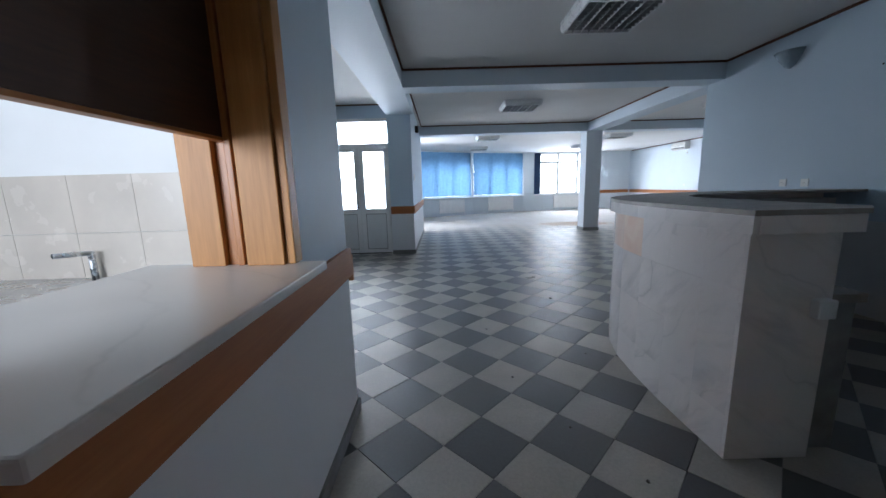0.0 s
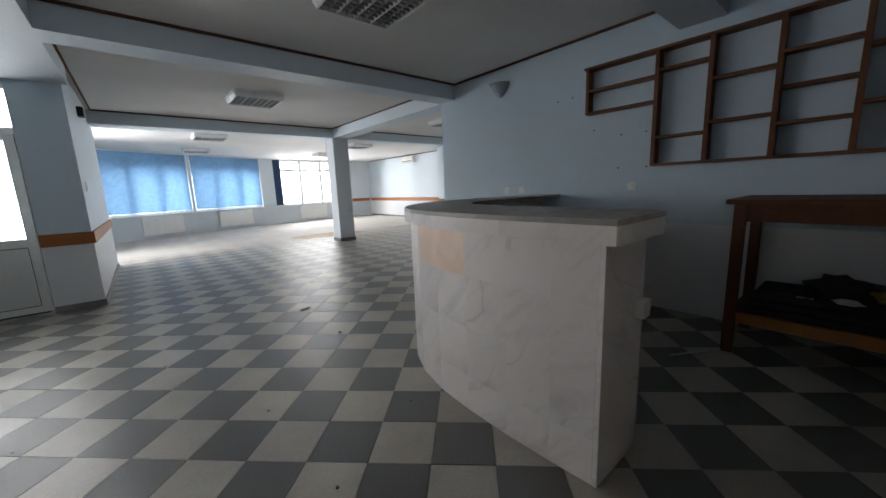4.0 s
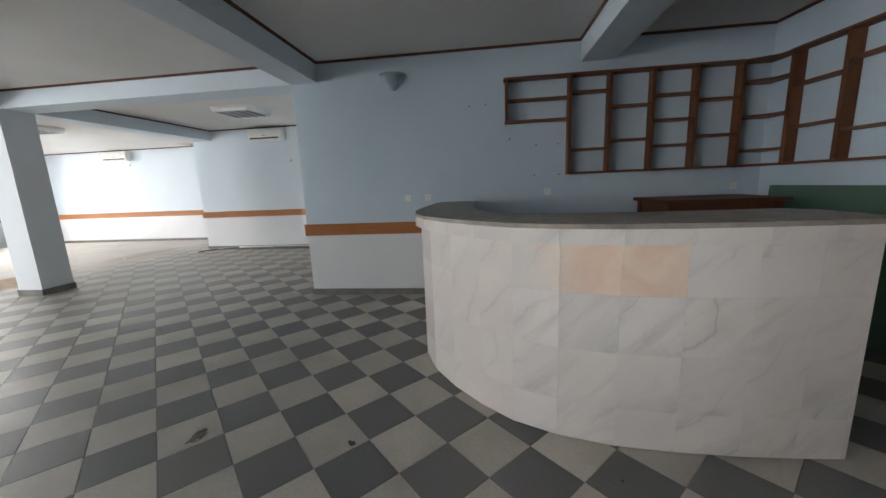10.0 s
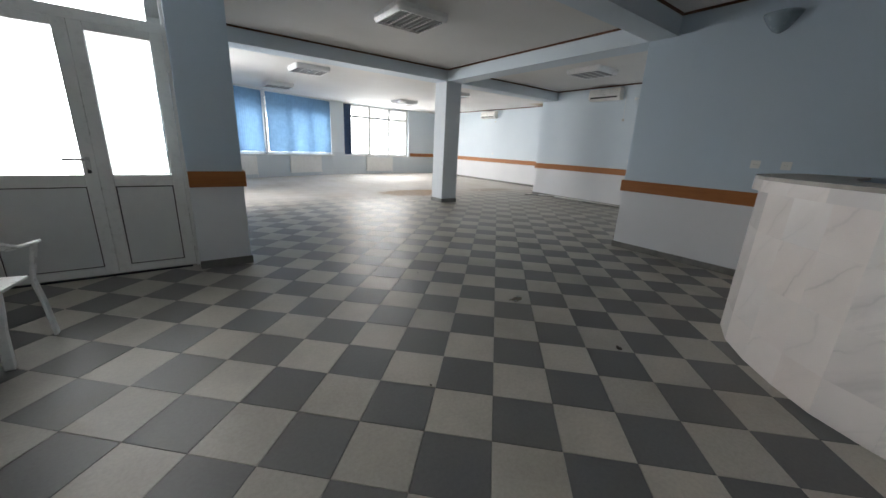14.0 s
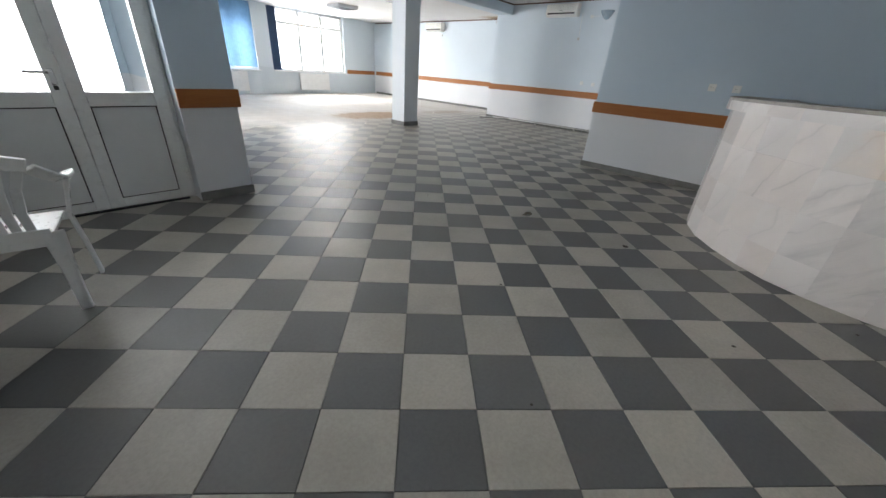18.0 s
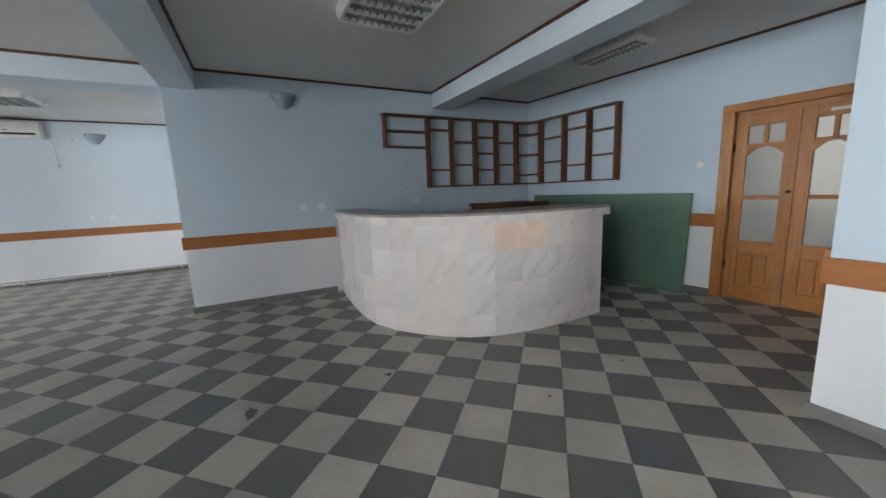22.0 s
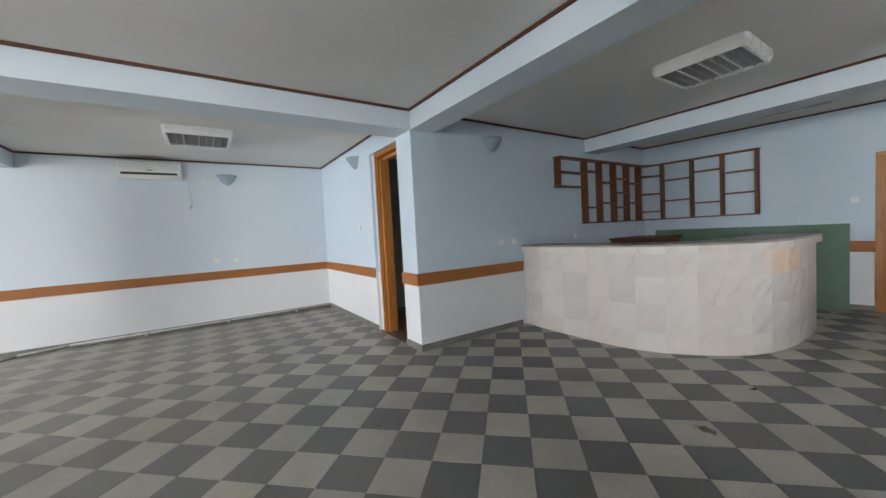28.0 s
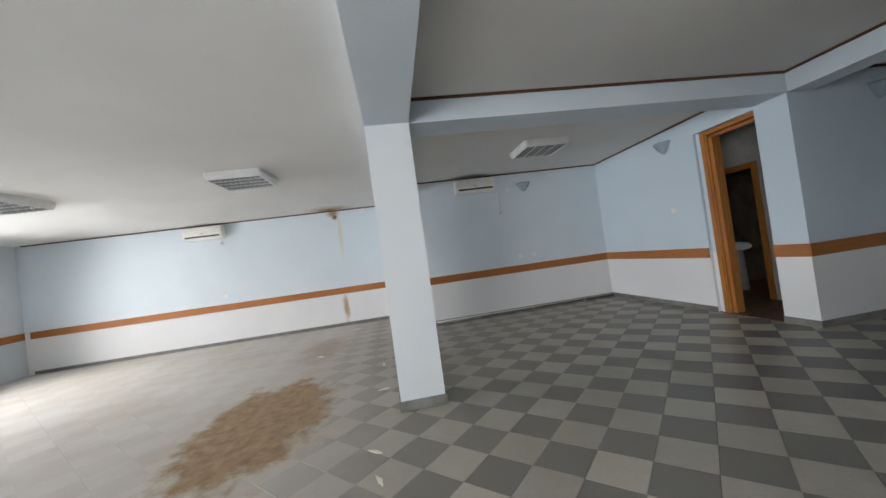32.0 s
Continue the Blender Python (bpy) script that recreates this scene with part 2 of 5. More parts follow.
WOOD_Z = wood("varnished_pine_upright", (0.24, 0.080, 0.015), (0.51, 0.22, 0.052), 0.24, "Z")
WOOD_X = wood("varnished_pine_along_x", (0.24, 0.080, 0.015), (0.51, 0.22, 0.052), 0.24, "X")
WOOD_Y = wood("varnished_pine_along_y", (0.24, 0.080, 0.015), (0.51, 0.22, 0.052), 0.24, "Y")
RAIL_X = wood("rail_board_x", (0.29, 0.10, 0.025), (0.40, 0.155, 0.04), 0.45, "X")
RAIL_Y = wood("rail_board_y", (0.29, 0.10, 0.025), (0.40, 0.155, 0.04), 0.45, "Y")
PINE = wood("pale_pine_lining", (0.34, 0.155, 0.042), (0.52, 0.26, 0.078), 0.35, "Z")
SHELF = wood("dark_stained_shelf", (0.10, 0.035, 0.014), (0.19, 0.07, 0.028), 0.4, "Z")
SHELF_H = wood("dark_stained_shelf_board", (0.10, 0.035, 0.014), (0.19, 0.07, 0.028), 0.4, "Y")
# dark colour stands for the back-lit shade on the hatch panel and head
BACKLIT_WOOD = wood("backlit_hatch_wood", (0.035, 0.014, 0.006), (0.075, 0.03, 0.012), 0.45, "Y")
TABLEWOOD = wood("red_brown_table", (0.08, 0.025, 0.011), (0.16, 0.052, 0.02), 0.45, "X")
TRIM = wood("ceiling_trim", (0.07, 0.028, 0.014), (0.14, 0.055, 0.025), 0.6, "X")


def marble(name, base_colour, vein, rough=0.28, peach=False, vein_amount=0.55, shuffle=1.0, tones=1.0, smudged=0.07):
    """Polished white marble: cloudy tone and a few long slanting grey veins, shifted slab by slab."""
    m, nt, b = material(name, base_colour, rough)
    vec = coords(nt)
    info = nt.nodes.new("ShaderNodeObjectInfo")
    comb = nt.nodes.new("ShaderNodeCombineXYZ")
    for i in range(3):
        nt.links.new(info.outputs["Random"], comb.inputs[i])
    shift = nt.nodes.new("ShaderNodeVectorMath")
    shift.operation = "MULTIPLY_ADD"
    shift.inputs[1].default_value = (9 * shuffle, 7 * shuffle, 5 * shuffle)
    nt.links.new(comb.outputs[0], shift.inputs[0])
    nt.links.new(vec, shift.inputs[2])
    v = shift.outputs[0]
    soft = noise_of(nt, v, 2.4, 3, 0.5)
    along = nt.nodes.new("ShaderNodeVectorMath")
    along.operation = "DOT_PRODUCT"
    along.inputs[1].default_value = (2.5, 2.5, 2.4)
    nt.links.new(v, along.inputs[0])
    wave = maths(nt, "ADD", along.outputs["Value"], maths(nt, "MULTIPLY", noise_of(nt, v, 1.5, 5, 0.5), 2.6))
    line = maths(nt, "ABSOLUTE", maths(nt, "SINE", maths(nt, "MULTIPLY", wave, 3.1416)))
    dim = tuple(c * 0.90 for c in base_colour)
    base = ramp(nt, soft, [(0.25, dim), (0.70, base_colour)])
    gate = ramp(nt, noise_of(nt, v, 2.3, 1.5, 0.4), [(0.42, (0, 0, 0)), (0.72, (vein_amount,) * 3)])
    veins = mixed(nt, 1.0, ramp(nt, line, [(0.0, (0.75, 0.75, 0.75)), (0.13, (0, 0, 0))]), gate, "MULTIPLY")
    shadow = mixed(nt, 1.0, ramp(nt, line, [(0.0, (0.26,) * 3), (0.75, (0, 0, 0))]), gate, "MULTIPLY")
    lean = nt.nodes.new("ShaderNodeCombineXYZ")
    for axis, way in enumerate(((0.9, -0.9, 1.1), (3.2, 4.6, 5.2), (1.5, -1.5, 0.0))):
        dot = nt.nodes.new("ShaderNodeVectorMath")
        dot.operation = "DOT_PRODUCT"
        dot.inputs[1].default_value = way
        nt.links.new(v, dot.inputs[0])
        nt.links.new(dot.outputs["Value"], lean.inputs[axis])
    smear = noise_of(nt, lean.outputs[0], 1.0, 6, 0.62, 0.8)
    smudge = ramp(nt, smear, [(0.50, (0, 0, 0)), (0.74, (smudged,) * 3)])
    base = mixed(nt, smudge, base, vein)
    base = mixed(nt, shadow, base, vein)
    base = mixed(nt, veins, base, vein)
    tone = ramp(nt, info.outputs["Random"], [(0.0, (1 - 0.14 * tones, 1 - 0.125 * tones, 1 - 0.115 * tones)), (0.5, (0.99, 1 - 0.045 * tones, 1 - 0.065 * tones)), (1.0, (1.0, 1.0, 1.0))])
    base = mixed(nt, 1.0, base, tone, "MULTIPLY")
    # the peach blot paints a warm reflection into the slab colour
    if peach:
        blot = ramp(nt, noise_of(nt, vec, 5.0, 5, 0.55, 0.5), [(0.34, (0.87, 0.63, 0.49)), (0.58, (0.96, 0.78, 0.63))])
        fade = spot_mask(nt, vec, (0.27, -2.33, 0.91), (2.1, 2.1, 1.2), 0.32, 1.0, 0.85, 4.0)
        base = mixed(nt, mixed(nt, 1.0, fade, (0.85,) * 3, "MULTIPLY"), base, blot)
    nt.links.new(base, b.inputs["Base Color"])
    r = ramp(nt, noise_of(nt, vec, 3, 2, 0.4), [(0.3, (rough,) * 3), (0.7, (rough * 1.2,) * 3)])
    nt.links.new(r, b.inputs["Roughness"])
    bumped(nt, b, soft, 0.015, 0.004)
    return m


MARBLE = marble("white_marble", (0.85, 0.80, 0.77), (0.33, 0.32, 0.31), 0.22, False, 0.36)
VEINED = marble("strongly_veined_marble", (0.87, 0.82, 0.795), (0.31, 0.305, 0.30), 0.2, False, 0.45, 0.06, 0.35, 0.34)
WARM_REFLECTION = marble("marble_with_warm_reflection", (0.83, 0.80, 0.775), (0.45, 0.36, 0.30), 0.22, True)
TOPSTONE = plain("worn_stone_top", (0.33, 0.29, 0.25), 0.4, var=0.14, scale=9)
SLABTOP = marble("pale_marble_counter", (0.66, 0.65, 0.62), (0.36, 0.36, 0.345), 0.3, False, 0.7)


def tile_material(name, colour):
    """Worn ceramic floor tile; dry dust and a brown water stain lie on the north bay."""
    m, nt, b = material(name, colour, 0.4, spec=0.42)
    vec = coords(nt)
    info = nt.nodes.new("ShaderNodeObjectInfo")
    isl = nt.nodes.new("ShaderNodeNewGeometry")
    rnd = maths(nt, "FRACT", maths(nt, "ADD", info.outputs["Random"], isl.outputs["Random Per Island"]))
    tone = ramp(nt, rnd, [(0.0, (0.84, 0.84, 0.84)), (1.0, (1.05, 1.04, 1.02))])
    base = mixed(nt, 1.0, colour, tone, "MULTIPLY")
    speck = noise_of(nt, vec, 60, 4, 0.7)
    base = mixed(nt, 1.0, base, ramp(nt, speck, [(0.35, (0.88, 0.88, 0.88)), (0.6, (1, 1, 1))]), "MULTIPLY")
    dirt = noise_of(nt, vec, 1.3, 6, 0.65)
    base = mixed(nt, ramp(nt, dirt, [(0.40, (0, 0, 0)), (0.72, (0.42, 0.42, 0.42))]), base, (0.16, 0.145, 0.12))
    spots = noise_of(nt, vec, 7.0, 5, 0.7)
    base = mixed(nt, ramp(nt, spots, [(0.73, (0, 0, 0)), (0.79, (0.35, 0.35, 0.35))]), base, (0.07, 0.06, 0.05))
    xyz = nt.nodes.new("ShaderNodeSeparateXYZ")
    nt.links.new(vec, xyz.inputs[0])
    ragged = maths(nt, "MULTIPLY", maths(nt, "SUBTRACT", noise_of(nt, vec, 1.8, 5, 0.6), 0.5), 1.5)
    north = maths(nt, "ADD", maths(nt, "SUBTRACT", xyz.outputs["Y"], 5.0), ragged)
    dusty = ramp(nt, maths(nt, "MULTIPLY", north, 0.8), [(0.0, (0, 0, 0)), (1.0, (0.82, 0.82, 0.82))])
    # contrast fades north and into the alcove: brown dust plus painted grazing sky glare
    inward = maths(nt, "MAXIMUM", maths(nt, "MULTIPLY", maths(nt, "SUBTRACT", xyz.outputs["X"], 1.6), 0.16), 0.0)
    reach = maths(nt, "ADD", maths(nt, "MULTIPLY", maths(nt, "SUBTRACT", xyz.outputs["Y"], 0.6), 0.19), inward)
    dust_and_glare = ramp(nt, reach, [(0.0, (0, 0, 0)), (1.0, (0.46, 0.46, 0.46))])
    base = mixed(nt, dust_and_glare, base, (0.34, 0.305, 0.25))
    soil = ramp(nt, noise_of(nt, vec, 0.9, 5, 0.6), [(0.35, (0.60, 0.575, 0.55)), (0.70, (0.49, 0.445, 0.39))])
    base = mixed(nt, dusty, base, soil)
    # brown patch left by a leak
    off = nt.nodes.new("ShaderNodeVectorMath")
    off.operation = "SUBTRACT"
    off.inputs[1].default_value = (3.10, 6.28, 0)
    nt.links.new(vec, off.inputs[0])
    turn = node(nt, "ShaderNodeMapping", Rotation=(0, 0, radians(34)), Scale=(0.78, 1.40, 1))
    nt.links.new(off.outputs[0], turn.inputs["Vector"])
    length = nt.nodes.new("ShaderNodeVectorMath")
    length.operation = "LENGTH"
    nt.links.new(turn.outputs[0], length.inputs[0])
    edge = maths(nt, "ADD", length.outputs["Value"], maths(nt, "MULTIPLY", maths(nt, "SUBTRACT", noise_of(nt, vec, 3.5, 6, 0.65), 0.5), 1.15))
    crust = ramp(nt, edge, [(0.88, (0.75, 0.75, 0.75)), (1.05, (0, 0, 0))])
    base = mixed(nt, crust, base, (0.46, 0.41, 0.34))
    faint = spot_mask(nt, vec, (5.9, 6.25, 0), (0.8, 2.0, 1), 0.35, 0.9, 1.1, 3.0)
    base = mixed(nt, mixed(nt, 1.0, faint, (0.45,) * 3, "MULTIPLY"), base, (0.26, 0.18, 0.12))
    leak = ramp(nt, edge, [(0.70, (0.95, 0.95, 0.95)), (0.90, (0, 0, 0))])
    brown = ramp(nt, noise_of(nt, vec, 9, 5), [(0.3, (0.20, 0.115, 0.05)), (0.7, (0.37, 0.25, 0.14))])
    base = mixed(nt, leak, base, brown)
    nt.links.new(base, b.inputs["Base Color"])
    rough = mixed(nt, dusty, ramp(nt, dirt, [(0.3, (0.36,) * 3), (0.8, (0.52,) * 3)]), (0.85, 0.85, 0.85))
    nt.links.new(rough, b.inputs["Roughness"])
    bumped(nt, b, noise_of(nt, vec, 5, 3), 0.05, 0.01)
    return m


TILE_LIGHT = tile_material("light_floor_tile", (0.49, 0.462, 0.41))
TILE_DARK = tile_material("dark_floor_tile", (0.142, 0.145, 0.148))


def glass(name, colour=(0.95, 0.97, 0.97), rough=0.0, frosted=False):
    m = bpy.data.materials.new(name)
    m.use_nodes = True
    nt = m.node_tree
    b = nt.nodes["Principled BSDF"]
    b.inputs["Base Color"].default_value = (*colour, 1)
    b.inputs["Roughness"].default_value = 0.5 if frosted else rough
    b.inputs["Transmission Weight"].default_value = 0.7 if frosted else 1.0
    b.inputs["IOR"].default_value = 1.02 if not frosted else 1.3
    return m


GLASS = glass("window_glass")
FROST = glass("frosted_glass", (0.80, 0.79, 0.74), frosted=True)


def blind_material(name, colour):
    m = bpy.data.materials.new(name)
    m.use_nodes = True
    nt = m.node_tree
    nt.nodes.remove(nt.nodes["Principled BSDF"])
    d = node(nt, "ShaderNodeBsdfDiffuse", Color=(*colour, 1))
    t = node(nt, "ShaderNodeBsdfTranslucent", Color=(*colour, 1))
    mx = node(nt, "ShaderNodeMixShader", Fac=0.42)
    nt.links.new(d.outputs[0], mx.inputs[1])
    nt.links.new(t.outputs[0], mx.inputs[2])
    nt.links.new(mx.outputs[0], nt.nodes["Material Output"].inputs["Surface"])
    vec = coords(nt)
    c = ramp(nt, noise_of(nt, vec, 9, 3), [(0.3, tuple(v * 0.85 for v in colour)), (0.7, colour)])
    nt.links.new(c, d.inputs["Color"])
    nt.links.new(c, t.inputs["Color"])
    return m


NAVY_BLIND = plain("navy_blind_fabric", (0.035, 0.07, 0.15), 0.8, var=0.1)
BLIND = blind_material("blue_blind_fabric", (0.20, 0.36, 0.56))

# ---------------------------------------------------------------- mesh helpers


def box(bm, x0, y0, z0, x1, y1, z1, bevel=0.0, m=None):
    """A box between two corners, its edges rounded by bevel."""
    made = bmesh.ops.create_cube(bm, size=1.0)
    vs = made["verts"]
    mat4 = Matrix.Translation(((x0 + x1) / 2, (y0 + y1) / 2, (z0 + z1) / 2)) @ Matrix.Diagonal((abs(x1 - x0), abs(y1 - y0), abs(z1 - z0), 1))
    bmesh.ops.transform(bm, matrix=(m @ mat4) if m else mat4, verts=vs)
    if bevel:
        es = list({e for v in vs for e in v.link_edges})
        bmesh.ops.bevel(bm, geom=es, offset=bevel, segments=2, affect="EDGES", profile=0.6)
    return bm


def boxes(*items, bevel=0.0):
    bm = bmesh.new()
    for it in items:
        box(bm, *it, bevel=bevel)
    return bm


def prism(points, z0, z1):
    """An upright prism over a plan outline (counter-clockwise)."""
    bm = bmesh.new()
    low = [bm.verts.new((x, y, z0)) for x, y in points]
    top = [bm.verts.new((x, y, z1)) for x, y in points]
    bm.faces.new(low[::-1])
    bm.faces.new(top)
    n = len(points)
    for i in range(n):
        bm.faces.new((low[i], low[(i + 1) % n], top[(i + 1) % n], top[i]))
    bmesh.ops.recalc_face_normals(bm, faces=bm.faces[:])
    return bm


def tube(bm, p, q, r, seg=10, r2=None):
    p, q = Vector(p), Vector(q)
    made = bmesh.ops.create_cone(bm, cap_ends=True, segments=seg, radius1=r, radius2=r if r2 is None else r2, depth=(q - p).length)
    turn = (q - p).to_track_quat("Z", "Y").to_matrix().to_4x4()
    bmesh.ops.transform(bm, matrix=Matrix.Translation((p + q) / 2) @ turn, verts=made["verts"])
    return bm


def to_mesh(name, bm, mat, smooth=False):
    me = bpy.data.meshes.new(name)
    bm.to_mesh(me)
    bm.free()
    me.materials.append(mat)
    if smooth:
        for p in me.polygons:
            p.use_smooth = True
    return me


def part(name, bm, mat, parent=None, label="", smooth=False):
    """One mesh object under a thing or a part."""
    ob = new(name, to_mesh(name, bm, mat, smooth))
    if parent is not None:
        ob.parent = parent
        ob.matrix_parent_inverse = parent.matrix_world.inverted()
    return tagged(ob, label)


def thing(name, label, category, group="", at=(0, 0, 0), rz=0.0):
    ob = new(name)
    ob.matrix_world = pose(*at, 0, 0, rz)
    ob.empty_display_size = 0.1
    return tagged(ob, label, category, group)


def local(name, bm, mat, parent, label="", smooth=False):
    """A part drawn in its thing's own axes."""
    ob = new(name, to_mesh(name, bm, mat, smooth))
    ob.parent = parent
    return tagged(ob, label)


def structure(name, bm, mat, label):
    ob = new(name, to_mesh(name, bm, mat))
    return tagged(ob, label, kind="structure")


# ---------------------------------------------------------------- plan
BOT = 2.53          # underside of the beams
XB = 2.77           # bar wall
YS = -4.80          # south wall where x is 0; it runs slightly askew
SLANT = 0.104
YA = 0.55           # south wall of the alcove
XE1, XE2 = 6.40, 8.05
XW = -3.325         # west wall
XH = -1.49          # hatch wall
YK = -2.85          # north face of the kitchen
RZ0, RZ1 = 0.763, 0.902   # rail board
N0, N1, N2, N3 = (XE2, 12.60), (2.85, 12.03), (0.41, 11.10), (-2.75, 9.47)

structure("wall_bar", boxes((XB, YS - 0.3, 0, XB + 0.36, YA, H)), BLUE, "light blue plastered wall behind the bar counter")
structure("wall_alcove_south", boxes((3.98, YA - 0.2, 0, XE1, YA, H), (XB + 0.36, YA - 0.2, 2.50, 3.98, YA, H)), BLUE, "light blue wall with a tall door opening")
structure("wall_alcove_east", boxes((XE1, YA - 0.2, 0, XE1 + 0.15, 5.08, H), (XE1 + 0.15, 4.93, 0, XE2, 5.08, H)), PALE, "pale blue wall of the alcove")
structure("wall_east", boxes((XE2, 4.93, 0, XE2 + 0.2, 12.9, H)), PALE, "pale blue wall with a water-damaged corner")
wall_south = structure("wall_south", boxes((XH - 0.2, YS - 0.2, 0, -1.16, YS, H), (-0.10, YS - 0.2, 0, XB, YS, H), (-1.16, YS - 0.2, 2.055, -0.10, YS, H)), BLUE, "light blue wall with a double door")
structure("wall_west", boxes((XW - 0.2, YK - 0.2, 0, XW, 2.36, H)), CREAM_WALL, "off-white wall with a wooden rail")
structure("wall_kitchen_north", boxes((XW, YK - 0.15, 0, XH, YK, H)), BLUE, "light blue end wall of the kitchen")
structure("wall_hatch_1", boxes((XH - 0.32, -4.46, 0, XH, YK - 0.15, 0.974), (XH - 0.32, YS - 0.3, 0, XH, -4.46, H)), BLUE, "light blue wall below a serving hatch")
structure("wall_hatch_2", boxes((XH - 0.32, -3.50, 0.9745, XH, YK - 0.15, H)), BLUE, "light blue wall beside a serving hatch")
structure("wall_hatch_3", boxes((XH - 0.32, -4.46, 2.10, XH, -3.50, H)), BLUE, "light blue wall above a serving hatch")
structure("wall_entrance", boxes((XW, 2.12, 2.51, -1.93, 2.32, H)), BLUE_ONLY, "blue wall strip above the glass doors")
structure("wall_pier", boxes((-1.93, 1.97, 0, -1.505, 2.30, H), (-1.70, 2.30, 0, -1.505, 5.3, H)), BLUE, "light blue pier beside the glass doors")
structure("wall_bay_south", boxes((-2.9, 5.1, 0, -1.70, 5.3, H)), BLUE, "light blue return wall of the north bay")
# opening added out of view for the west bay lamp
structure("wall_bay_west", boxes((-2.9, 5.3, 0, -2.7, 6.1, H), (-2.9, 6.1, 0, -2.7, 8.7, 0.75), (-2.9, 6.1, 2.45, -2.7, 8.7, H), (-2.9, 8.7, 0, -2.7, 9.60, H)), BLUE, "light blue west wall of the north bay with an added, unseen opening")



def askew(ob):
    """Shears what was drawn on the line y = YS onto the askew south wall."""
    for piece in [ob] + list(ob.children_recursive):
        if piece.data and piece.data.name not in done_askew:
            done_askew.add(piece.data.name)
            for v in piece.data.vertices:
                v.co.y += SLANT * v.co.x


done_askew = set()
askew(wall_south)

# ceiling and beams
structure("ceiling", boxes((-5.1, -7.6, H, 8.4, 13.2, H + 0.15)), CEIL, "off-white painted plaster ceiling")
structure("ceiling_bay", boxes((-2.9, 5.0, HB, 8.2, 13.0, HB + 0.06)), CEIL, "off-white lower ceiling of the window bay")
structure("beam_west", boxes((-1.93, YK, BOT, -1.45, 1.97, H)), BEAM, "pale blue ceiling beam")
structure("beam_bar_north", boxes((-1.45, 0.235, BOT, XB, YA, H)), BEAM, "pale blue ceiling beam")
structure("beam_bar_south", boxes((XH, -3.02, BOT, XB, -2.68, H)), BEAM, "pale blue ceiling beam")
structure("beam_spine", boxes((2.76, YA, BOT, 3.13, 4.605, H)), BEAM, "pale blue ceiling beam")
structure("beam_north", boxes((-1.93, 4.605, BOT, XE2, 5.0, H)), BEAM, "pale blue ceiling beam")
structure("column", boxes((2.735, 4.605, 0, 3.13, 5.0, BOT)), COLUMN, "pale blue square plastered column")


def seg_frame(p, q):
    """Axes along a wall line from p to q: x along it, y outwards, z up."""
    d = Vector((q[0] - p[0], q[1] - p[1], 0))
    ang = math.atan2(d.y, d.x)
    return Matrix.Translation((p[0], p[1], 0)) @ Matrix.Rotation(ang, 4, "Z"), d.length


def window_wall(name, p, q, openings, sill, head):
    """A wall along p to q with openings at the given stretches; the room lies on its right."""
    m, length = seg_frame(p, q)
    bm = bmesh.new()
    x = 0.0
    for a, b in openings:
        if a > x:
            box(bm, x, 0, 0, a, 0.25, H, m=m)
        box(bm, a, 0, 0, b, 0.25, sill, m=m)
        box(bm, a, 0, head, b, 0.25, H, m=m)
        x = b
    if x < length:
        box(bm, x, 0, 0, length, 0.25, H, m=m)
    structure(name, bm, WINDOW_WALL, "pale blue window wall")
    return m


mN1 = window_wall("wall_north_1", N1, N0, [(0.53, 3.60)], 0.75, 2.66)
mN2 = window_wall("wall_north_2", N2, N1, [(0.03, 2.59)], 0.75, 2.66)
mN3 = window_wall("wall_north_3", N3, N2, [(0.94, 3.49)], 0.75, 2.66)

# ---------------------------------------------------------------- outside and closing rooms
structure("floor", boxes((-5.2, -8.0, -0.2, 8.6, 13.4, -0.009)), GROUT, "dark grout bed under the floor tiles")
ground = bmesh.new()
bmesh.ops.create_grid(ground, x_segments=1, y_segments=1, size=400)
bmesh.ops.translate(ground, vec=(0, 0, -0.3), verts=ground.verts)
structure("ground", ground, CONCRETE, "grey ground outside")


def glow(name, colour, strength):
    m = bpy.data.materials.new(name)
    m.use_nodes = True
    nt = m.node_tree
    nt.nodes.remove(nt.nodes["Principled BSDF"])
    e = node(nt, "ShaderNodeEmission", Color=(*colour, 1), Strength=strength)
    nt.links.new(e.outputs[0], nt.nodes["Material Output"].inputs["Surface"])
    return m


HAZE = glow("bright_overcast_sky", (1.0, 0.985, 0.96), 3.2)
back = bmesh.new()
rim = [(60 * math.cos(radians(a)), 4 + 60 * math.sin(radians(a))) for a in range(10, 190, 10)]
low = [back.verts.new((x, y, -0.3)) for x, y in rim]
top = [back.verts.new((x, y, 40)) for x, y in rim]
for i in range(len(rim) - 1):
    back.faces.new((low[i], low[i + 1], top[i + 1], top[i]))
structure("backdrop", back, HAZE, "plain bright overcast sky in the distance")

KITCHEN_WHITE = plain("kitchen_paint", (0.80, 0.80, 0.78), 0.6, var=0.03, scale=1.5)
structure("wall_kitchen_west", boxes((-5.0, -6.4, 0, -4.8, YK - 0.15, H)), KITCHEN_WHITE, "white kitchen wall")
# opening assumed out of view for the kitchen lamp
structure("wall_kitchen_south", boxes((-4.8, -6.4, 0, -4.3, -6.2, H), (-4.3, -6.4, 0, -2.5, -6.2, 0.95), (-4.3, -6.4, 2.35, -2.5, -6.2, H), (-2.5, -6.4, 0, XH - 0.15, -6.2, H)), KITCHEN_WHITE, "white kitchen wall with an assumed, unseen window opening")
structure("wall_kitchen_inner", boxes((-4.8, YK - 0.17, 0, XH - 0.15, YK - 0.152, H)), KITCHEN_WHITE, "white kitchen wall behind the tiles")
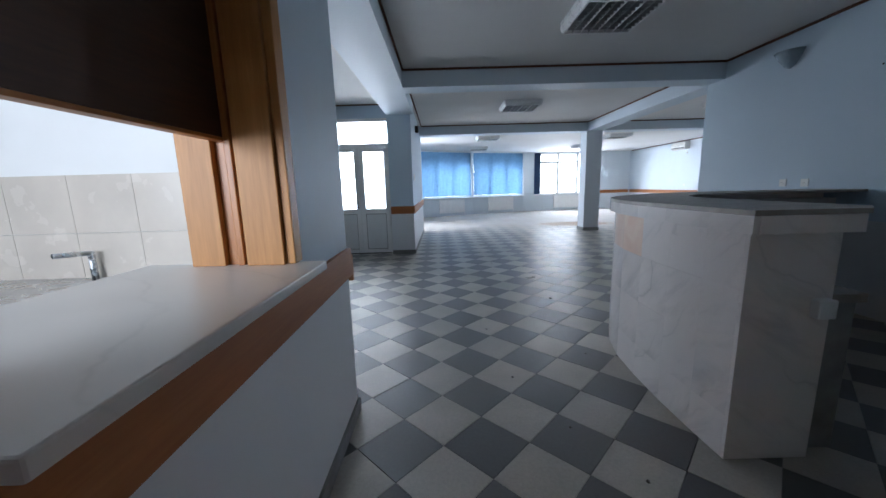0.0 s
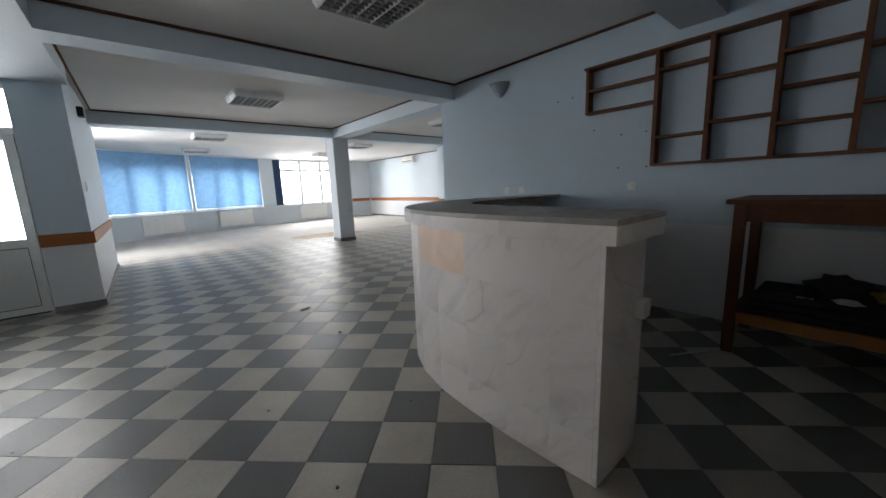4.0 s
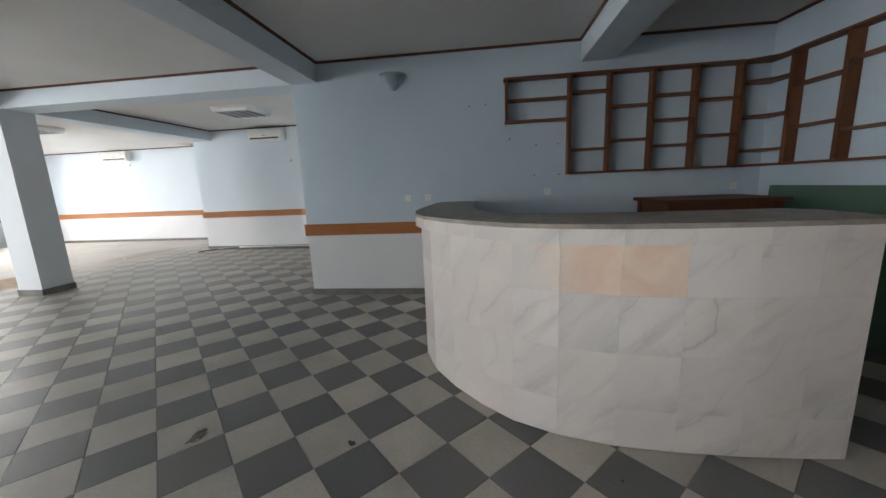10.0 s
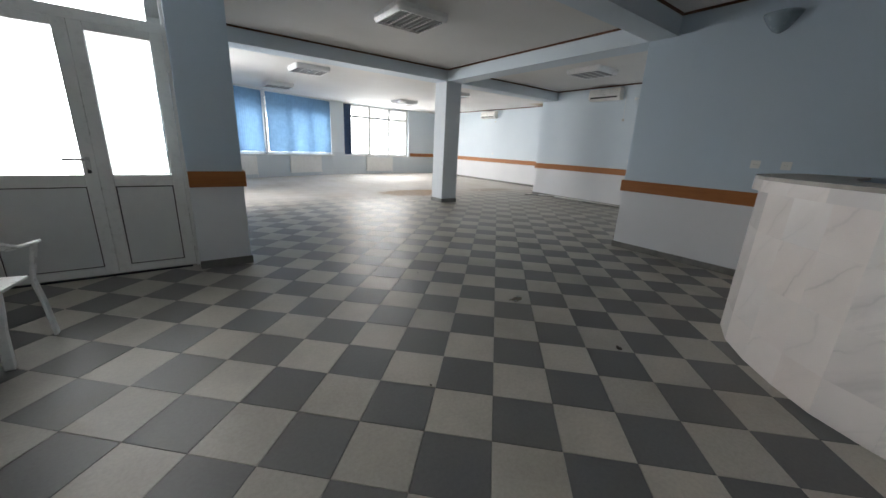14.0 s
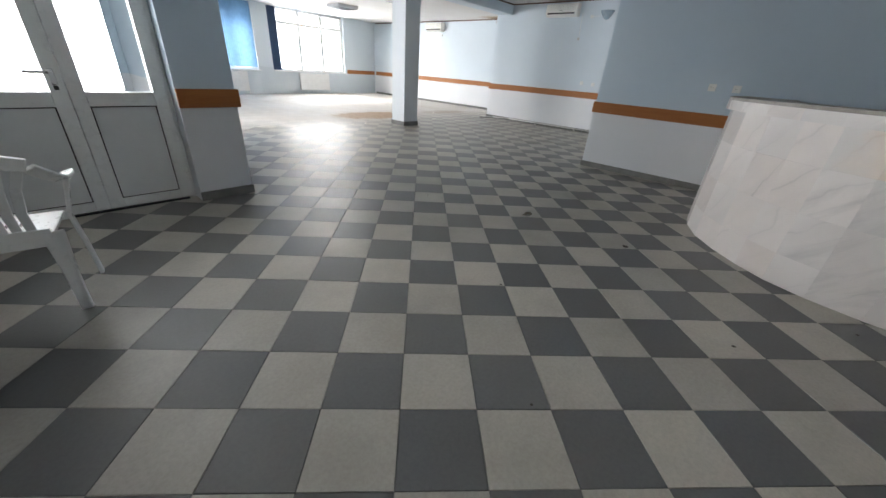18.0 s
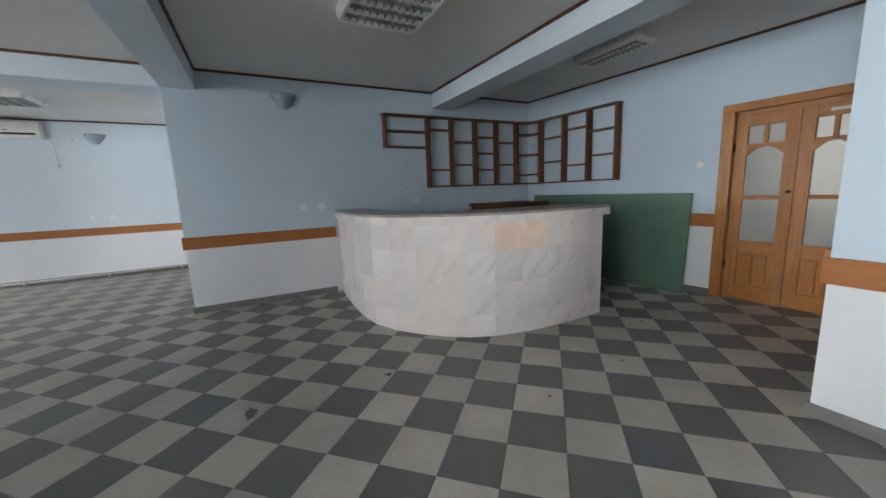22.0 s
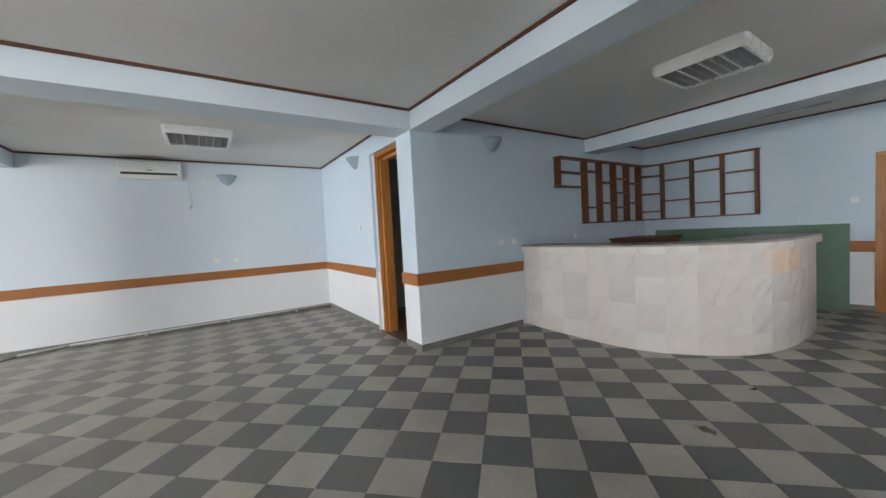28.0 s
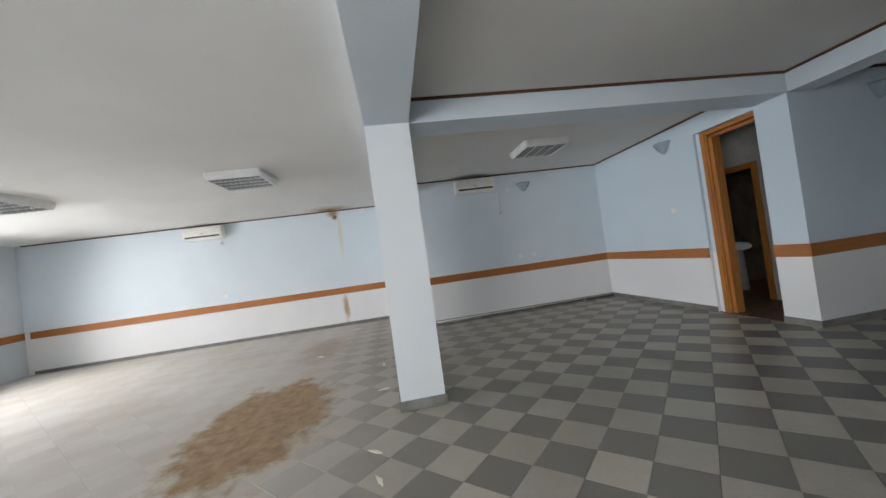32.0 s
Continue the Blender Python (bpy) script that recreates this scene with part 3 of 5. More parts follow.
structure("wall_kitchen_east", boxes((XH - 0.35, -6.2, 0, XH - 0.15, YS - 0.15, H)), KITCHEN_WHITE, "white kitchen wall beside the hatch")
structure("wall_kitchen_corner", boxes((-4.8, YK - 0.15, 0, XW, YK - 0.02, H)), KITCHEN_WHITE, "white kitchen wall end")
structure("floor_kitchen", boxes((-4.8, -6.2, -0.009, XH - 0.16, YK - 0.17, 0.004)), CONCRETE, "grey kitchen floor")
# lobby is out of view; its window opening is added for the lamp
structure("wall_lobby", boxes((-1.7, -7.5, 0, -1.5, YS - 0.2, H), (0.6, -7.5, 0, 0.8, YS - 0.2, H), (-1.5, -7.5, 0, 0.6, -7.3, 0.8), (-1.5, -7.5, 2.4, 0.6, -7.3, H), (-1.5, -7.5, 0.8, -1.25, -7.3, 2.4), (0.3, -7.5, 0.8, 0.6, -7.3, 2.4)), KITCHEN_WHITE, "unseen white lobby wall behind the double door, with an added opening")
structure("wall_vestibule", boxes((3.13, -0.62, 0, 4.05, -0.5, H), (4.86, -0.62, 0, 5.3, -0.5, H), (4.05, -0.62, 2.06, 4.86, -0.5, H), (5.18, -0.5, 0, 5.3, YA - 0.2, H)), DARKROOM, "grey vestibule wall with a doorway")
structure("wall_washroom", boxes((3.5, -2.4, 0, 3.6, -0.62, H), (5.6, -2.4, 0, 5.7, -0.62, H), (3.6, -2.4, 0, 5.6, -2.3, H)), WASHROOM, "washroom wall, the unlit room's gloom put into its dark brown colour")
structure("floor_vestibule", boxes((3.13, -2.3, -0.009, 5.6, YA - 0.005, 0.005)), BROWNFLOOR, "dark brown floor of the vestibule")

# ---------------------------------------------------------------- rails, skirting, ceiling trim
T = 0.024


def rail_x(name, x0, x1, y, side, z0=RZ0, z1=RZ1):
    ob = structure(name, boxes((x0, y, z0, x1, y + side * T, z1), bevel=0.003), RAIL_X, "varnished orange-brown wooden wall rail")
    return ob


def rail_y(name, y0, y1, x, side, z0=RZ0, z1=RZ1):
    return structure(name, boxes((x, y0, z0, x + side * T, y1, z1), bevel=0.003), RAIL_Y, "varnished orange-brown wooden wall rail")


rail_y("rail_1", -1.14, YA + T, XB, -1)
rail_x("rail_2", XB, XB + 0.36, YA, 1)
rail_x("rail_3", 3.985, XE1 - T, YA, 1)
rail_y("rail_4", YA, 2.35, XE1, -1)
rail_y("rail_5", 2.352, 4.55, XE1, -1)
rail_y("rail_6", 4.552, 5.08 + T, XE1, -1, RZ0 - 0.004, RZ1 - 0.004)
rail_x("rail_7", XE1, XE2, 5.08, 1)
rail_y("rail_8", 5.08, 8.4, XE2, -1, 0.735, 0.878)
rail_y("rail_9", 8.402, 12.48, XE2, -1, 0.735, 0.878)
rail_x("rail_10", -1.93, -1.505 + T, 1.97, -1)
rail_y("rail_11", 1.97, 5.3, -1.505, 1)
rail_y("rail_12", YK + T, 2.085, XW, 1)
rail_x("rail_13", XW, XH + T, YK, 1)
rail_y("rail_14", YS - 0.155, YK, XH, 1, 0.795, 0.940)
askew(rail_x("rail_15", XH + T, -1.225, YS, 1, 0.80, 0.945))
askew(rail_x("rail_16", -0.048, 0.9, YS, 1, 0.80, 0.945))
m_ne, length_ne = seg_frame(N1, N0)
ne = boxes((3.70, -T, 0.735, length_ne - T - 0.004, -0.0005, 0.878), bevel=0.003)
bmesh.ops.transform(ne, matrix=m_ne, verts=ne.verts)
structure("rail_17", ne, RAIL_X, "varnished orange-brown wooden wall rail")

K = 0.014
sk = boxes(
    (XB - K, -1.1, 0, XB, YA + K, 0.075), (XB, YA, 0, XB + 0.36, YA + K, 0.075), (3.98, YA, 0, XE1, YA + K, 0.075),
    (XE1 - K, YA + K, 0, XE1, 5.08, 0.07), (XE1 - K, 5.08, 0, XE2, 5.08 + K, 0.07), (XE2 - K, 5.08 + K, 0, XE2, 12.48, 0.07),
    (-1.93, 1.97 - K, 0, -1.505 + K, 1.97, 0.075), (-1.505, 1.97, 0, -1.505 + K, 5.3, 0.075), (XW, YK + K, 0, XW + K, 2.08, 0.075),
    (XW, YK, 0, XH + K, YK + K, 0.075), (XH, YS - 0.155, 0, XH + K, YK, 0.075),
    (2.735 - K, 4.605 - K, 0, 3.13 + K, 4.605, 0.085), (2.735 - K, 5.0, 0, 3.13 + K, 5.0 + K, 0.085), (2.735 - K, 4.605, 0, 2.735, 5.0, 0.085), (3.13, 4.605, 0, 3.13 + K, 5.0, 0.085), bevel=0.002)
structure("baseboard", sk, SKIRT, "grey stone skirting along the walls")
askew(structure("baseboard_south", boxes((XH + K, YS, 0, -1.225, YS + K, 0.075), (-0.048, YS, 0, XB, YS + K, 0.075), bevel=0.002), SKIRT, "grey stone skirting beside the double door"))


def trim_frame(name, x0, y0, x1, y1):
    w, h = 0.02, 0.024
    bm = boxes((x0, y0, H - h, x1, y0 + w, H - 0.001), (x0, y1 - w, H - h, x1, y1, H - 0.001), (x0, y0 + w, H - h, x0 + w, y1 - w, H - 0.001), (x1 - w, y0 + w, H - h, x1, y1 - w, H - 0.001))
    structure(name, bm, TRIM, "dark red-brown wooden trim along the ceiling")


structure("trim_1", boxes((XH, -3.04, H - 0.024, XB, -3.02, H - 0.001), (XH, YS - 0.15, H - 0.024, XH + 0.02, -3.041, H - 0.001), (XB - 0.02, YS + 0.29, H - 0.024, XB, -3.041, H - 0.001)), TRIM, "dark red-brown wooden trim along the ceiling")
askew(structure("trim_7", boxes((XH + 0.021, YS, H - 0.024, XB - 0.021, YS + 0.02, H - 0.001)), TRIM, "dark red-brown wooden trim above the double door"))
trim_frame("trim_2", -1.45, -2.68, XB, 0.235)
trim_frame("trim_3", -1.45, YA, 2.76, 4.605)
trim_frame("trim_4", 3.13, YA, XE1, 4.605)
trim_frame("trim_5", XW, YK, -1.93, 2.12)
structure("trim_6", boxes((XE2 - 0.02, 5.08, HB - 0.026, XE2, 12.48, HB)), TRIM, "dark trim along the ceiling edge")


# ---------------------------------------------------------------- bar counter
OUT = [(XB, -1.180), (2.45, -1.150), (2.10, -1.135), (1.75, -1.130), (1.47, -1.140), (1.22, -1.185), (0.97, -1.290), (0.75, -1.450), (0.57, -1.625), (0.430, -1.800),
       (0.330, -2.020), (0.265, -2.280), (0.240, -2.550), (0.232, -2.830), (0.238, -3.070), (0.248, -3.270)]


def offset_line(points, d):
    """The plan line shifted by d to its left."""
    out = []
    for i, p in enumerate(points):
        a, b = points[max(i - 1, 0)], points[min(i + 1, len(points) - 1)]
        t = Vector((b[0] - a[0], b[1] - a[1])).normalized()
        out.append((p[0] - t.y * d, p[1] + t.x * d))
    return out


bar = thing("bar_counter", "curved bar counter clad in white veined marble slabs", "counter", at=(1.2, -2.2, 0))
face = offset_line(OUT, 0.022)
inner = offset_line(OUT, 0.14)
core = prism(face + inner[::-1], 0.0, 1.04)
part("body", core, KITCHEN_WHITE, bar, "plastered core behind the slabs")
ROWS = [(0.004, 0.2098), (0.2102, 0.4968), (0.4972, 0.7858), (0.7862, 1.028)]
rng = random.Random(4)
for i in range(len(OUT) - 1):
    p, q = Vector(OUT[i]), Vector(OUT[i + 1])
    d = (q - p).normalized()
    nrm = Vector((-d.y, d.x))
    for r, (z0, z1) in enumerate(ROWS):
        j = rng.uniform(-0.0004, 0.0004)
        a, b = p + d * 0.0002 - nrm * j, q - d * 0.0002 - nrm * j
        bm = prism([tuple(a), tuple(a + nrm * 0.02), tuple(b + nrm * 0.02), tuple(b)], z0, z1)
        # three upper slabs carry the painted warm reflection
        warm = r == 3 and i in (9, 10, 11)
        part("slab", bm, WARM_REFLECTION if warm else VEINED if i > 8 else MARBLE, bar, "marble slab with a painted peach reflection" if warm else "")
# end panel and the lower worktop inside
part("end_panel", boxes((0.248, -3.292, 0.004, 0.620, -3.2705, 1.028), bevel=0.002), VEINED, bar, "marble end panel")
part("worktop", boxes((0.40, -3.24, 0.705, 0.835, -2.2, 0.745), bevel=0.004), TOPSTONE, bar, "low stone worktop on the serving side")
part("worktop_support", boxes((0.63, -3.235, 0.004, 0.79, -3.18, 0.704)), CONCRETE, bar)
# edge band and worn top
lip = offset_line(OUT, -0.040)
lip[-1] = (0.207, -3.345)
for i in range(len(lip) - 1):
    p, q = Vector(lip[i]), Vector(lip[i + 1])
    d = (q - p).normalized()
    nrm = Vector((-d.y, d.x))
    a, b = p + d * 0.0002, q - d * 0.0002
    part("edge_band", prism([tuple(a), tuple(a + nrm * 0.05), tuple(b + nrm * 0.05), tuple(b)], 1.030, 1.101), VEINED if i > 8 else MARBLE, bar)
part("edge_band", boxes((0.234, -3.349, 1.030, 0.64, -3.294, 1.101), bevel=0.001), MARBLE, bar)
INNER = [(0.65, -3.353), (0.755, -3.26), (0.775, -2.60), (0.81, -2.22), (0.91, -1.94), (1.10, -1.73), (1.38, -1.61), (1.75, -1.56), (2.28, -1.55), (XB, -1.55)]
part("countertop", prism([(x, y) for x, y in lip] + INNER, 1.102, 1.123), TOPSTONE, bar, "worn grey-brown stone counter top")

socket_mark = thing("white_socket_box", "small white plastic box on the marble end of the bar", "box", at=(0.59, -3.30, 0.68))
part("body", boxes((0.530, -3.332, 0.670, 0.605, -3.2925, 0.75), bevel=0.006), WHITE_PVC, socket_mark)

# ---------------------------------------------------------------- back bar table with things under it
table = thing("back_bar_table", "tall red-brown wooden table with a low shelf", "table", at=(2.4, -3.75, 0))
TX, TY0, TY1 = 2.03, -4.30, -3.27
part("tabletop", boxes((TX, TY0, 1.067, XB - 0.01, TY1, 1.100), bevel=0.005), TABLEWOOD, table)
part("apron", boxes((TX + 0.06, TY0 + 0.06, 0.95, TX + 0.085, TY1 - 0.06, 1.066)), TABLEWOOD, table)
part("apron", boxes((TX + 0.085, TY1 - 0.085, 0.95, 2.72, TY1 - 0.06, 1.066)), TABLEWOOD, table)
part("apron", boxes((TX + 0.085, TY0 + 0.06, 0.95, 2.72, TY0 + 0.085, 1.066)), TABLEWOOD, table)
for x in (TX + 0.04, 2.68):
    for y in (TY0 + 0.04, TY1 - 0.105):
        part("leg", boxes((x, y, 0, x + 0.065, y + 0.065, 1.066), bevel=0.005), TABLEWOOD, table)
part("shelf_board", boxes((TX + 0.06, TY0 + 0.05, 0.27, 2.74, TY1 - 0.05, 0.295), bevel=0.003), TABLEWOOD, table)
part("stretcher", boxes((TX + 0.035, TY0 + 0.11, 0.235, TX + 0.059, TY1 - 0.11, 0.31), bevel=0.003), RAIL_Y, table, "paler pine front stretcher")


def lumpy(bm, centre, size, seed, seg=14, rough=0.16):
    made = bmesh.ops.create_icosphere(bm, subdivisions=3, radius=1.0)
    for v in made["verts"]:
        n = noise.noise(v.co * 1.7 + Vector((seed, 0, 0))) + 0.5 * noise.noise(v.co * 4.5 + Vector((0, seed, 0)))
        co = v.co * (1 + rough * n)
        co.z = max(co.z, -0.72)
        v.co = Vector((centre[0] + co.x * size[0], centre[1] + co.y * size[1], centre[2] + (co.z + 0.72) * size[2]))
    return bm


bag = thing("folded_blanket", "dark navy folded blanket on the table's low shelf", "blanket", at=(2.4, -3.75, 0.296))
bm = bmesh.new()
for n in range(3):
    vs0 = len(bm.verts)
    box(bm, 2.14 + 0.015 * n, -4.14 + 0.03 * n, 0.297 + 0.05 * n, 2.64, -3.40 - 0.02 * n, 0.345 + 0.05 * n, bevel=0.02)
for v in bm.verts:
    v.co += Vector((0.012, 0.016, 0.006)) * noise.noise(v.co * 7.0)
    v.co.z = max(v.co.z, 0.297)
part("folds", bm, NAVY, bag, smooth=True)
bag2 = thing("black_bundle", "crumpled black cloth bundle lying on the blanket", "bundle", at=(2.42, -3.85, 0.45))
part("body", lumpy(bmesh.new(), (2.42, -3.86, 0.445), (0.14, 0.16, 0.075), 8.3, rough=0.5), BLACK, bag2, smooth=True)
OCHRE = plain("ochre_cloth", (0.22, 0.15, 0.04), 0.8, var=0.25, scale=14)
rag = thing("ochre_rag", "small ochre crumpled rag beside the black bundle", "rag", at=(2.4, -4.03, 0.45))
part("body", lumpy(bmesh.new(), (2.38, -4.02, 0.446), (0.06, 0.05, 0.05), 2.3, rough=0.6), OCHRE, rag, smooth=True)
slip = thing("paper_scrap", "crumpled grey paper scrap on the blanket", "paper", at=(2.22, -3.86, 0.45))
part("sheet", lumpy(bmesh.new(), (2.22, -3.88, 0.445), (0.04, 0.06, 0.018), 5.1, rough=0.6), PIPE, slip)
tool = thing("shiny_tool", "small shiny metal tool on the dark blanket", "tool", at=(2.2, -3.68, 0.45))
part("blade", boxes((2.19, -3.74, 0.449, 2.215, -3.66, 0.455), bevel=0.002), STEEL, tool)
part("handle", boxes((2.19, -3.66, 0.447, 2.215, -3.54, 0.462), bevel=0.006), BLACK, tool)
stick = thing("thin_rod", "thin pale rod lying on the floor tiles", "rod", at=(2.0, -3.3, 0.008))
part("rod", tube(bmesh.new(), (1.72, -3.10, 0.009), (2.12, -3.34, 0.009), 0.007, 8), PIPE, stick)

# ---------------------------------------------------------------- green board
board = thing("green_board", "large dark green painted board leaning on the wall", "board", at=(1.5, -4.75, 0))
bm = boxes((0.0, -0.012, 0.0, 2.39, 0.012, 1.19), bevel=0.002)
bmesh.ops.transform(bm, matrix=pose(0.165, -4.62, 0.0015, 0, 0, math.degrees(math.atan(SLANT))) @ Matrix.Rotation(radians(5.2), 4, "X"), verts=bm.verts)
part("panel", bm, GREEN, board)

# ---------------------------------------------------------------- wall shelf
shelf = thing("wall_shelf", "dark-stained empty wooden corner shelf fixed to the walls", "shelf", at=(2.6, -3.5, 1.41))
SY0, SY1 = YS + 0.001, YS + 0.10
SX0, SX1 = XB - 0.11, XB - 0.001
UP = 0.028
SC = YS + SLANT * XB      # the corner of the two walls


def upright_y(y, z0, z1, w=UP):
    part("upright", boxes((SX0, y - w / 2, z0, SX1, y + w / 2, z1), bevel=0.002), SHELF, shelf)


def board_y(y0, y1, z, t=0.024):
    part("shelf_board", boxes((SX0 + 0.004, y0, z - t / 2, SX1, y1, z + t / 2), bevel=0.002), SHELF_H, shelf)


ST0, ST1 = 1.389, 2.378
part("top_board", boxes((SX0 - 0.018, -4.205, ST1, SX1, -1.875, ST1 + 0.022), bevel=0.003), SHELF_H, shelf)
upright_y(-1.905, 1.975, ST1)
for y in (-2.56, -2.96, -3.38, -3.79, -4.20):
    upright_y(y, ST0, ST1, 0.034)
board_y(-2.543, -1.919, 2.173)
board_y(-2.543, -1.885, 1.957)
board_y(-4.183, -2.543, ST0)
for y0, y1, zs in ((-2.943, -2.577, (2.214, 1.634)), (-3.363, -2.977, (2.05, 1.709)), (-3.773, -3.397, (2.131, 1.886, 1.631)), (-4.183, -3.807, (2.06, 1.709))):
    for z in zs:
        board_y(y0, y1, z)
run = [part("top_board", boxes((1.085, SY0, ST1, 2.44, SY1 + 0.018, ST1 + 0.022), bevel=0.003), SHELF_H, shelf),
       part("shelf_board", boxes((1.100, SY0, ST0 - 0.012, 2.44, SY1, ST0 + 0.012), bevel=0.002), SHELF_H, shelf)]
for x, w in ((2.43, 0.042), (1.973, 0.040), (1.550, 0.040), (1.118, 0.040)):
    run.append(part("upright", boxes((x - w / 2, SY0, ST0 + 0.013, x + w / 2, SY1, ST1), bevel=0.002), SHELF, shelf))
for x0, x1, zs in ((1.994, 2.408, (2.085, 1.715)), (1.571, 1.952, (2.165, 1.63)), (1.139, 1.529, (2.08, 1.74))):
    for z in zs:
        run.append(part("shelf_board", boxes((x0, SY0, z - 0.012, x1, SY1 - 0.004, z + 0.012), bevel=0.002), SHELF_H, shelf))
for piece in run:
    askew(piece)
# boards across the corner
YB = YS + SLANT * 2.452
for z0, z1, name in ((2.178, 2.202, "corner_board"), (1.850, 1.874, "corner_board"), (1.523, 1.547, "corner_board"), (ST0 - 0.012, ST0 + 0.012, "corner_board"), (ST1, ST1 + 0.022, "corner_top_board")):
    bulge = [(SX0 - 0.012, -4.218), (SX0 - 0.055, -4.312), (2.553, YB + 0.125), (2.453, YB + 0.100)]
    part(name, prism([(2.453, YB + 0.002), (SX1, SC + 0.002), (SX1, -4.218)] + bulge, z0, z1), SHELF_H, shelf)

# ---------------------------------------------------------------- double wooden door
ddoor = thing("double_door", "closed varnished pine double door with frosted panes", "door", at=(-0.55, YS, 0))
part("frame", boxes((-1.15, YS - 0.10, 0, -1.05, YS + 0.028, 2.05), bevel=0.004), WOOD_Z, ddoor)
part("frame", boxes((-0.05, YS - 0.10, 0, 0.06, YS + 0.028, 2.05), bevel=0.004), WOOD_Z, ddoor)
part("frame", boxes((-1.15, YS - 0.10, 2.05, 0.06, YS + 0.032, 2.13), bevel=0.004), WOOD_X, ddoor)
part("rebate", boxes((-1.05, YS - 0.09, 2.0, -0.05, YS - 0.045, 2.049)), WOOD_X, ddoor)


def arch_panel(x0, x1, z0, z1, rise, y0, y1, cut):
    """A board from z0 to z1 whose lower or upper edge is an arch."""
    n = 10
    line = []
    for k in range(n + 1):
        f = k / n
        line.append((x0 + (x1 - x0) * f, cut + rise * math.sin(math.pi * f)))
    bm = bmesh.new()
    low = [bm.verts.new((x, y1, z)) for x, z in line]
    up = [bm.verts.new((x, y1, z1)) for x, _ in line]
    low2 = [bm.verts.new((x, y0, z)) for x, z in line]
    up2 = [bm.verts.new((x, y0, z1)) for x, _ in line]
    for k in range(n):
        bm.faces.new((low[k], low[k + 1], up[k + 1], up[k]))
        bm.faces.new((low2[k + 1], low2[k], up2[k], up2[k + 1]))
        bm.faces.new((low2[k], low2[k + 1], low[k + 1], low[k]))
        bm.faces.new((up[k], up[k + 1], up2[k + 1], up2[k]))
    bmesh.ops.recalc_face_normals(bm, faces=bm.faces[:])
    return bm


def leaf(x0, x1, hinge_x):
    y0, y1 = YS - 0.06, YS - 0.02
    st = 0.105
    lf = part("door_leaf", boxes((x0, y0, 0.008, x0 + st, y1, 1.995), bevel=0.003), WOOD_Z, ddoor)
    part("stile", boxes((x1 - st, y0, 0.008, x1, y1, 1.995), bevel=0.003), WOOD_Z, lf)
    a, b = x0 + st, x1 - st
    part("top_rail", boxes((a, y0, 1.885, b, y1, 1.995)), WOOD_X, lf)
    part("lock_rail", boxes((a, y0, 1.125, b, y1, 1.165), bevel=0.004), WOOD_X, lf)
    part("middle_rail", boxes((a, y0, 0.55, b, y1, 0.672), bevel=0.004), WOOD_X, lf)
    part("bottom_rail", boxes((a, y0, 0.008, b, y1, 0.17)), WOOD_X, lf)
    part("arch_rail", arch_panel(a, b, 1.58, 1.70, 0.085, y0, y1, 1.585), WOOD_X, lf)
    c = (a + b) / 2
    part("glazing_bar", boxes((c - 0.018, y0, 1.70, c + 0.018, y1, 1.885), bevel=0.004), WOOD_Z, lf)
    part("panel", boxes((a, y0 + 0.012, 0.17, b, y1 - 0.012, 0.55)), WOOD_Z, lf)
    part("raised_panel", boxes((a + 0.04, y0 + 0.004, 0.205, c - 0.01, y1 - 0.003, 0.52), bevel=0.006), WOOD_Z, lf)
    part("raised_panel", boxes((c + 0.01, y0 + 0.004, 0.205, b - 0.04, y1 - 0.003, 0.52), bevel=0.006), WOOD_Z, lf)
    for z0, z1 in ((0.672, 1.125), (1.165, 1.66), (1.69, 1.885)):
        part("pane", boxes((a - 0.005, YS - 0.043, z0 - 0.004, b + 0.005, YS - 0.038, z1 + 0.004)), FROST, lf, "frosted glass pane")
    for z in (0.39, 1.67):
        bm = bmesh.new()
        tube(bm, (hinge_x, y1 + 0.012, z - 0.045), (hinge_x, y1 + 0.012, z + 0.045), 0.011, 10)
        tube(bm, (hinge_x, y1 + 0.012, z + 0.045), (hinge_x, y1 + 0.012, z + 0.062), 0.007, 8, 0.002)
        part("hinge", bm, IRON, lf, "black iron hinge")
    return lf


right_leaf = leaf(-1.045, -0.572, -1.045)
left_leaf = leaf(-0.566, -0.055, -0.055)
bm = bmesh.new()
tube(bm, (-0.535, YS - 0.02, 1.20), (-0.535, YS + 0.02, 1.20), 0.014, 12)
tube(bm, (-0.535, YS + 0.02, 1.20), (-0.535, YS + 0.040, 1.20), 0.017, 14, 0.013)
part("knob", bm, IRON, left_leaf, "dark metal knob")
part("sticker", boxes((-0.93, YS - 0.019, 1.925, -0.76, YS - 0.018, 1.955)), PAPER, right_leaf, "white paper strip")
for piece in ddoor.children_recursive:
    for v in piece.data.vertices:
        v.co.x, v.co.z = -1.21 + (v.co.x + 1.15) * 0.967, v.co.z * 0.986
askew(ddoor)

# ---------------------------------------------------------------- serving hatch
hatch = thing("serving_hatch", "orange varnished wooden hatch frame with a lowered panel darkened as back-lit", "hatch", at=(XH, -4.1, 0.9))
part("casing", boxes((XH - 0.014, -3.53, 1.005, XH + 0.016, -3.47, 2.14), bevel=0.004), PINE, hatch)
part("jamb", boxes((XH - 0.137, -3.545, 1.005, XH - 0.0145, -3.501, 2.10), bevel=0.003), PINE, hatch)
part("track", boxes((XH - 0.211, -3.518, 1.005, XH - 0.1375, -3.501, 2.10)), WOOD_Z, hatch, "darker groove of the sliding panel")
part("stop", boxes((XH - 0.172, -3.536, 1.005, XH - 0.150, -3.5185, 2.10), bevel=0.003), WOOD_Z, hatch)
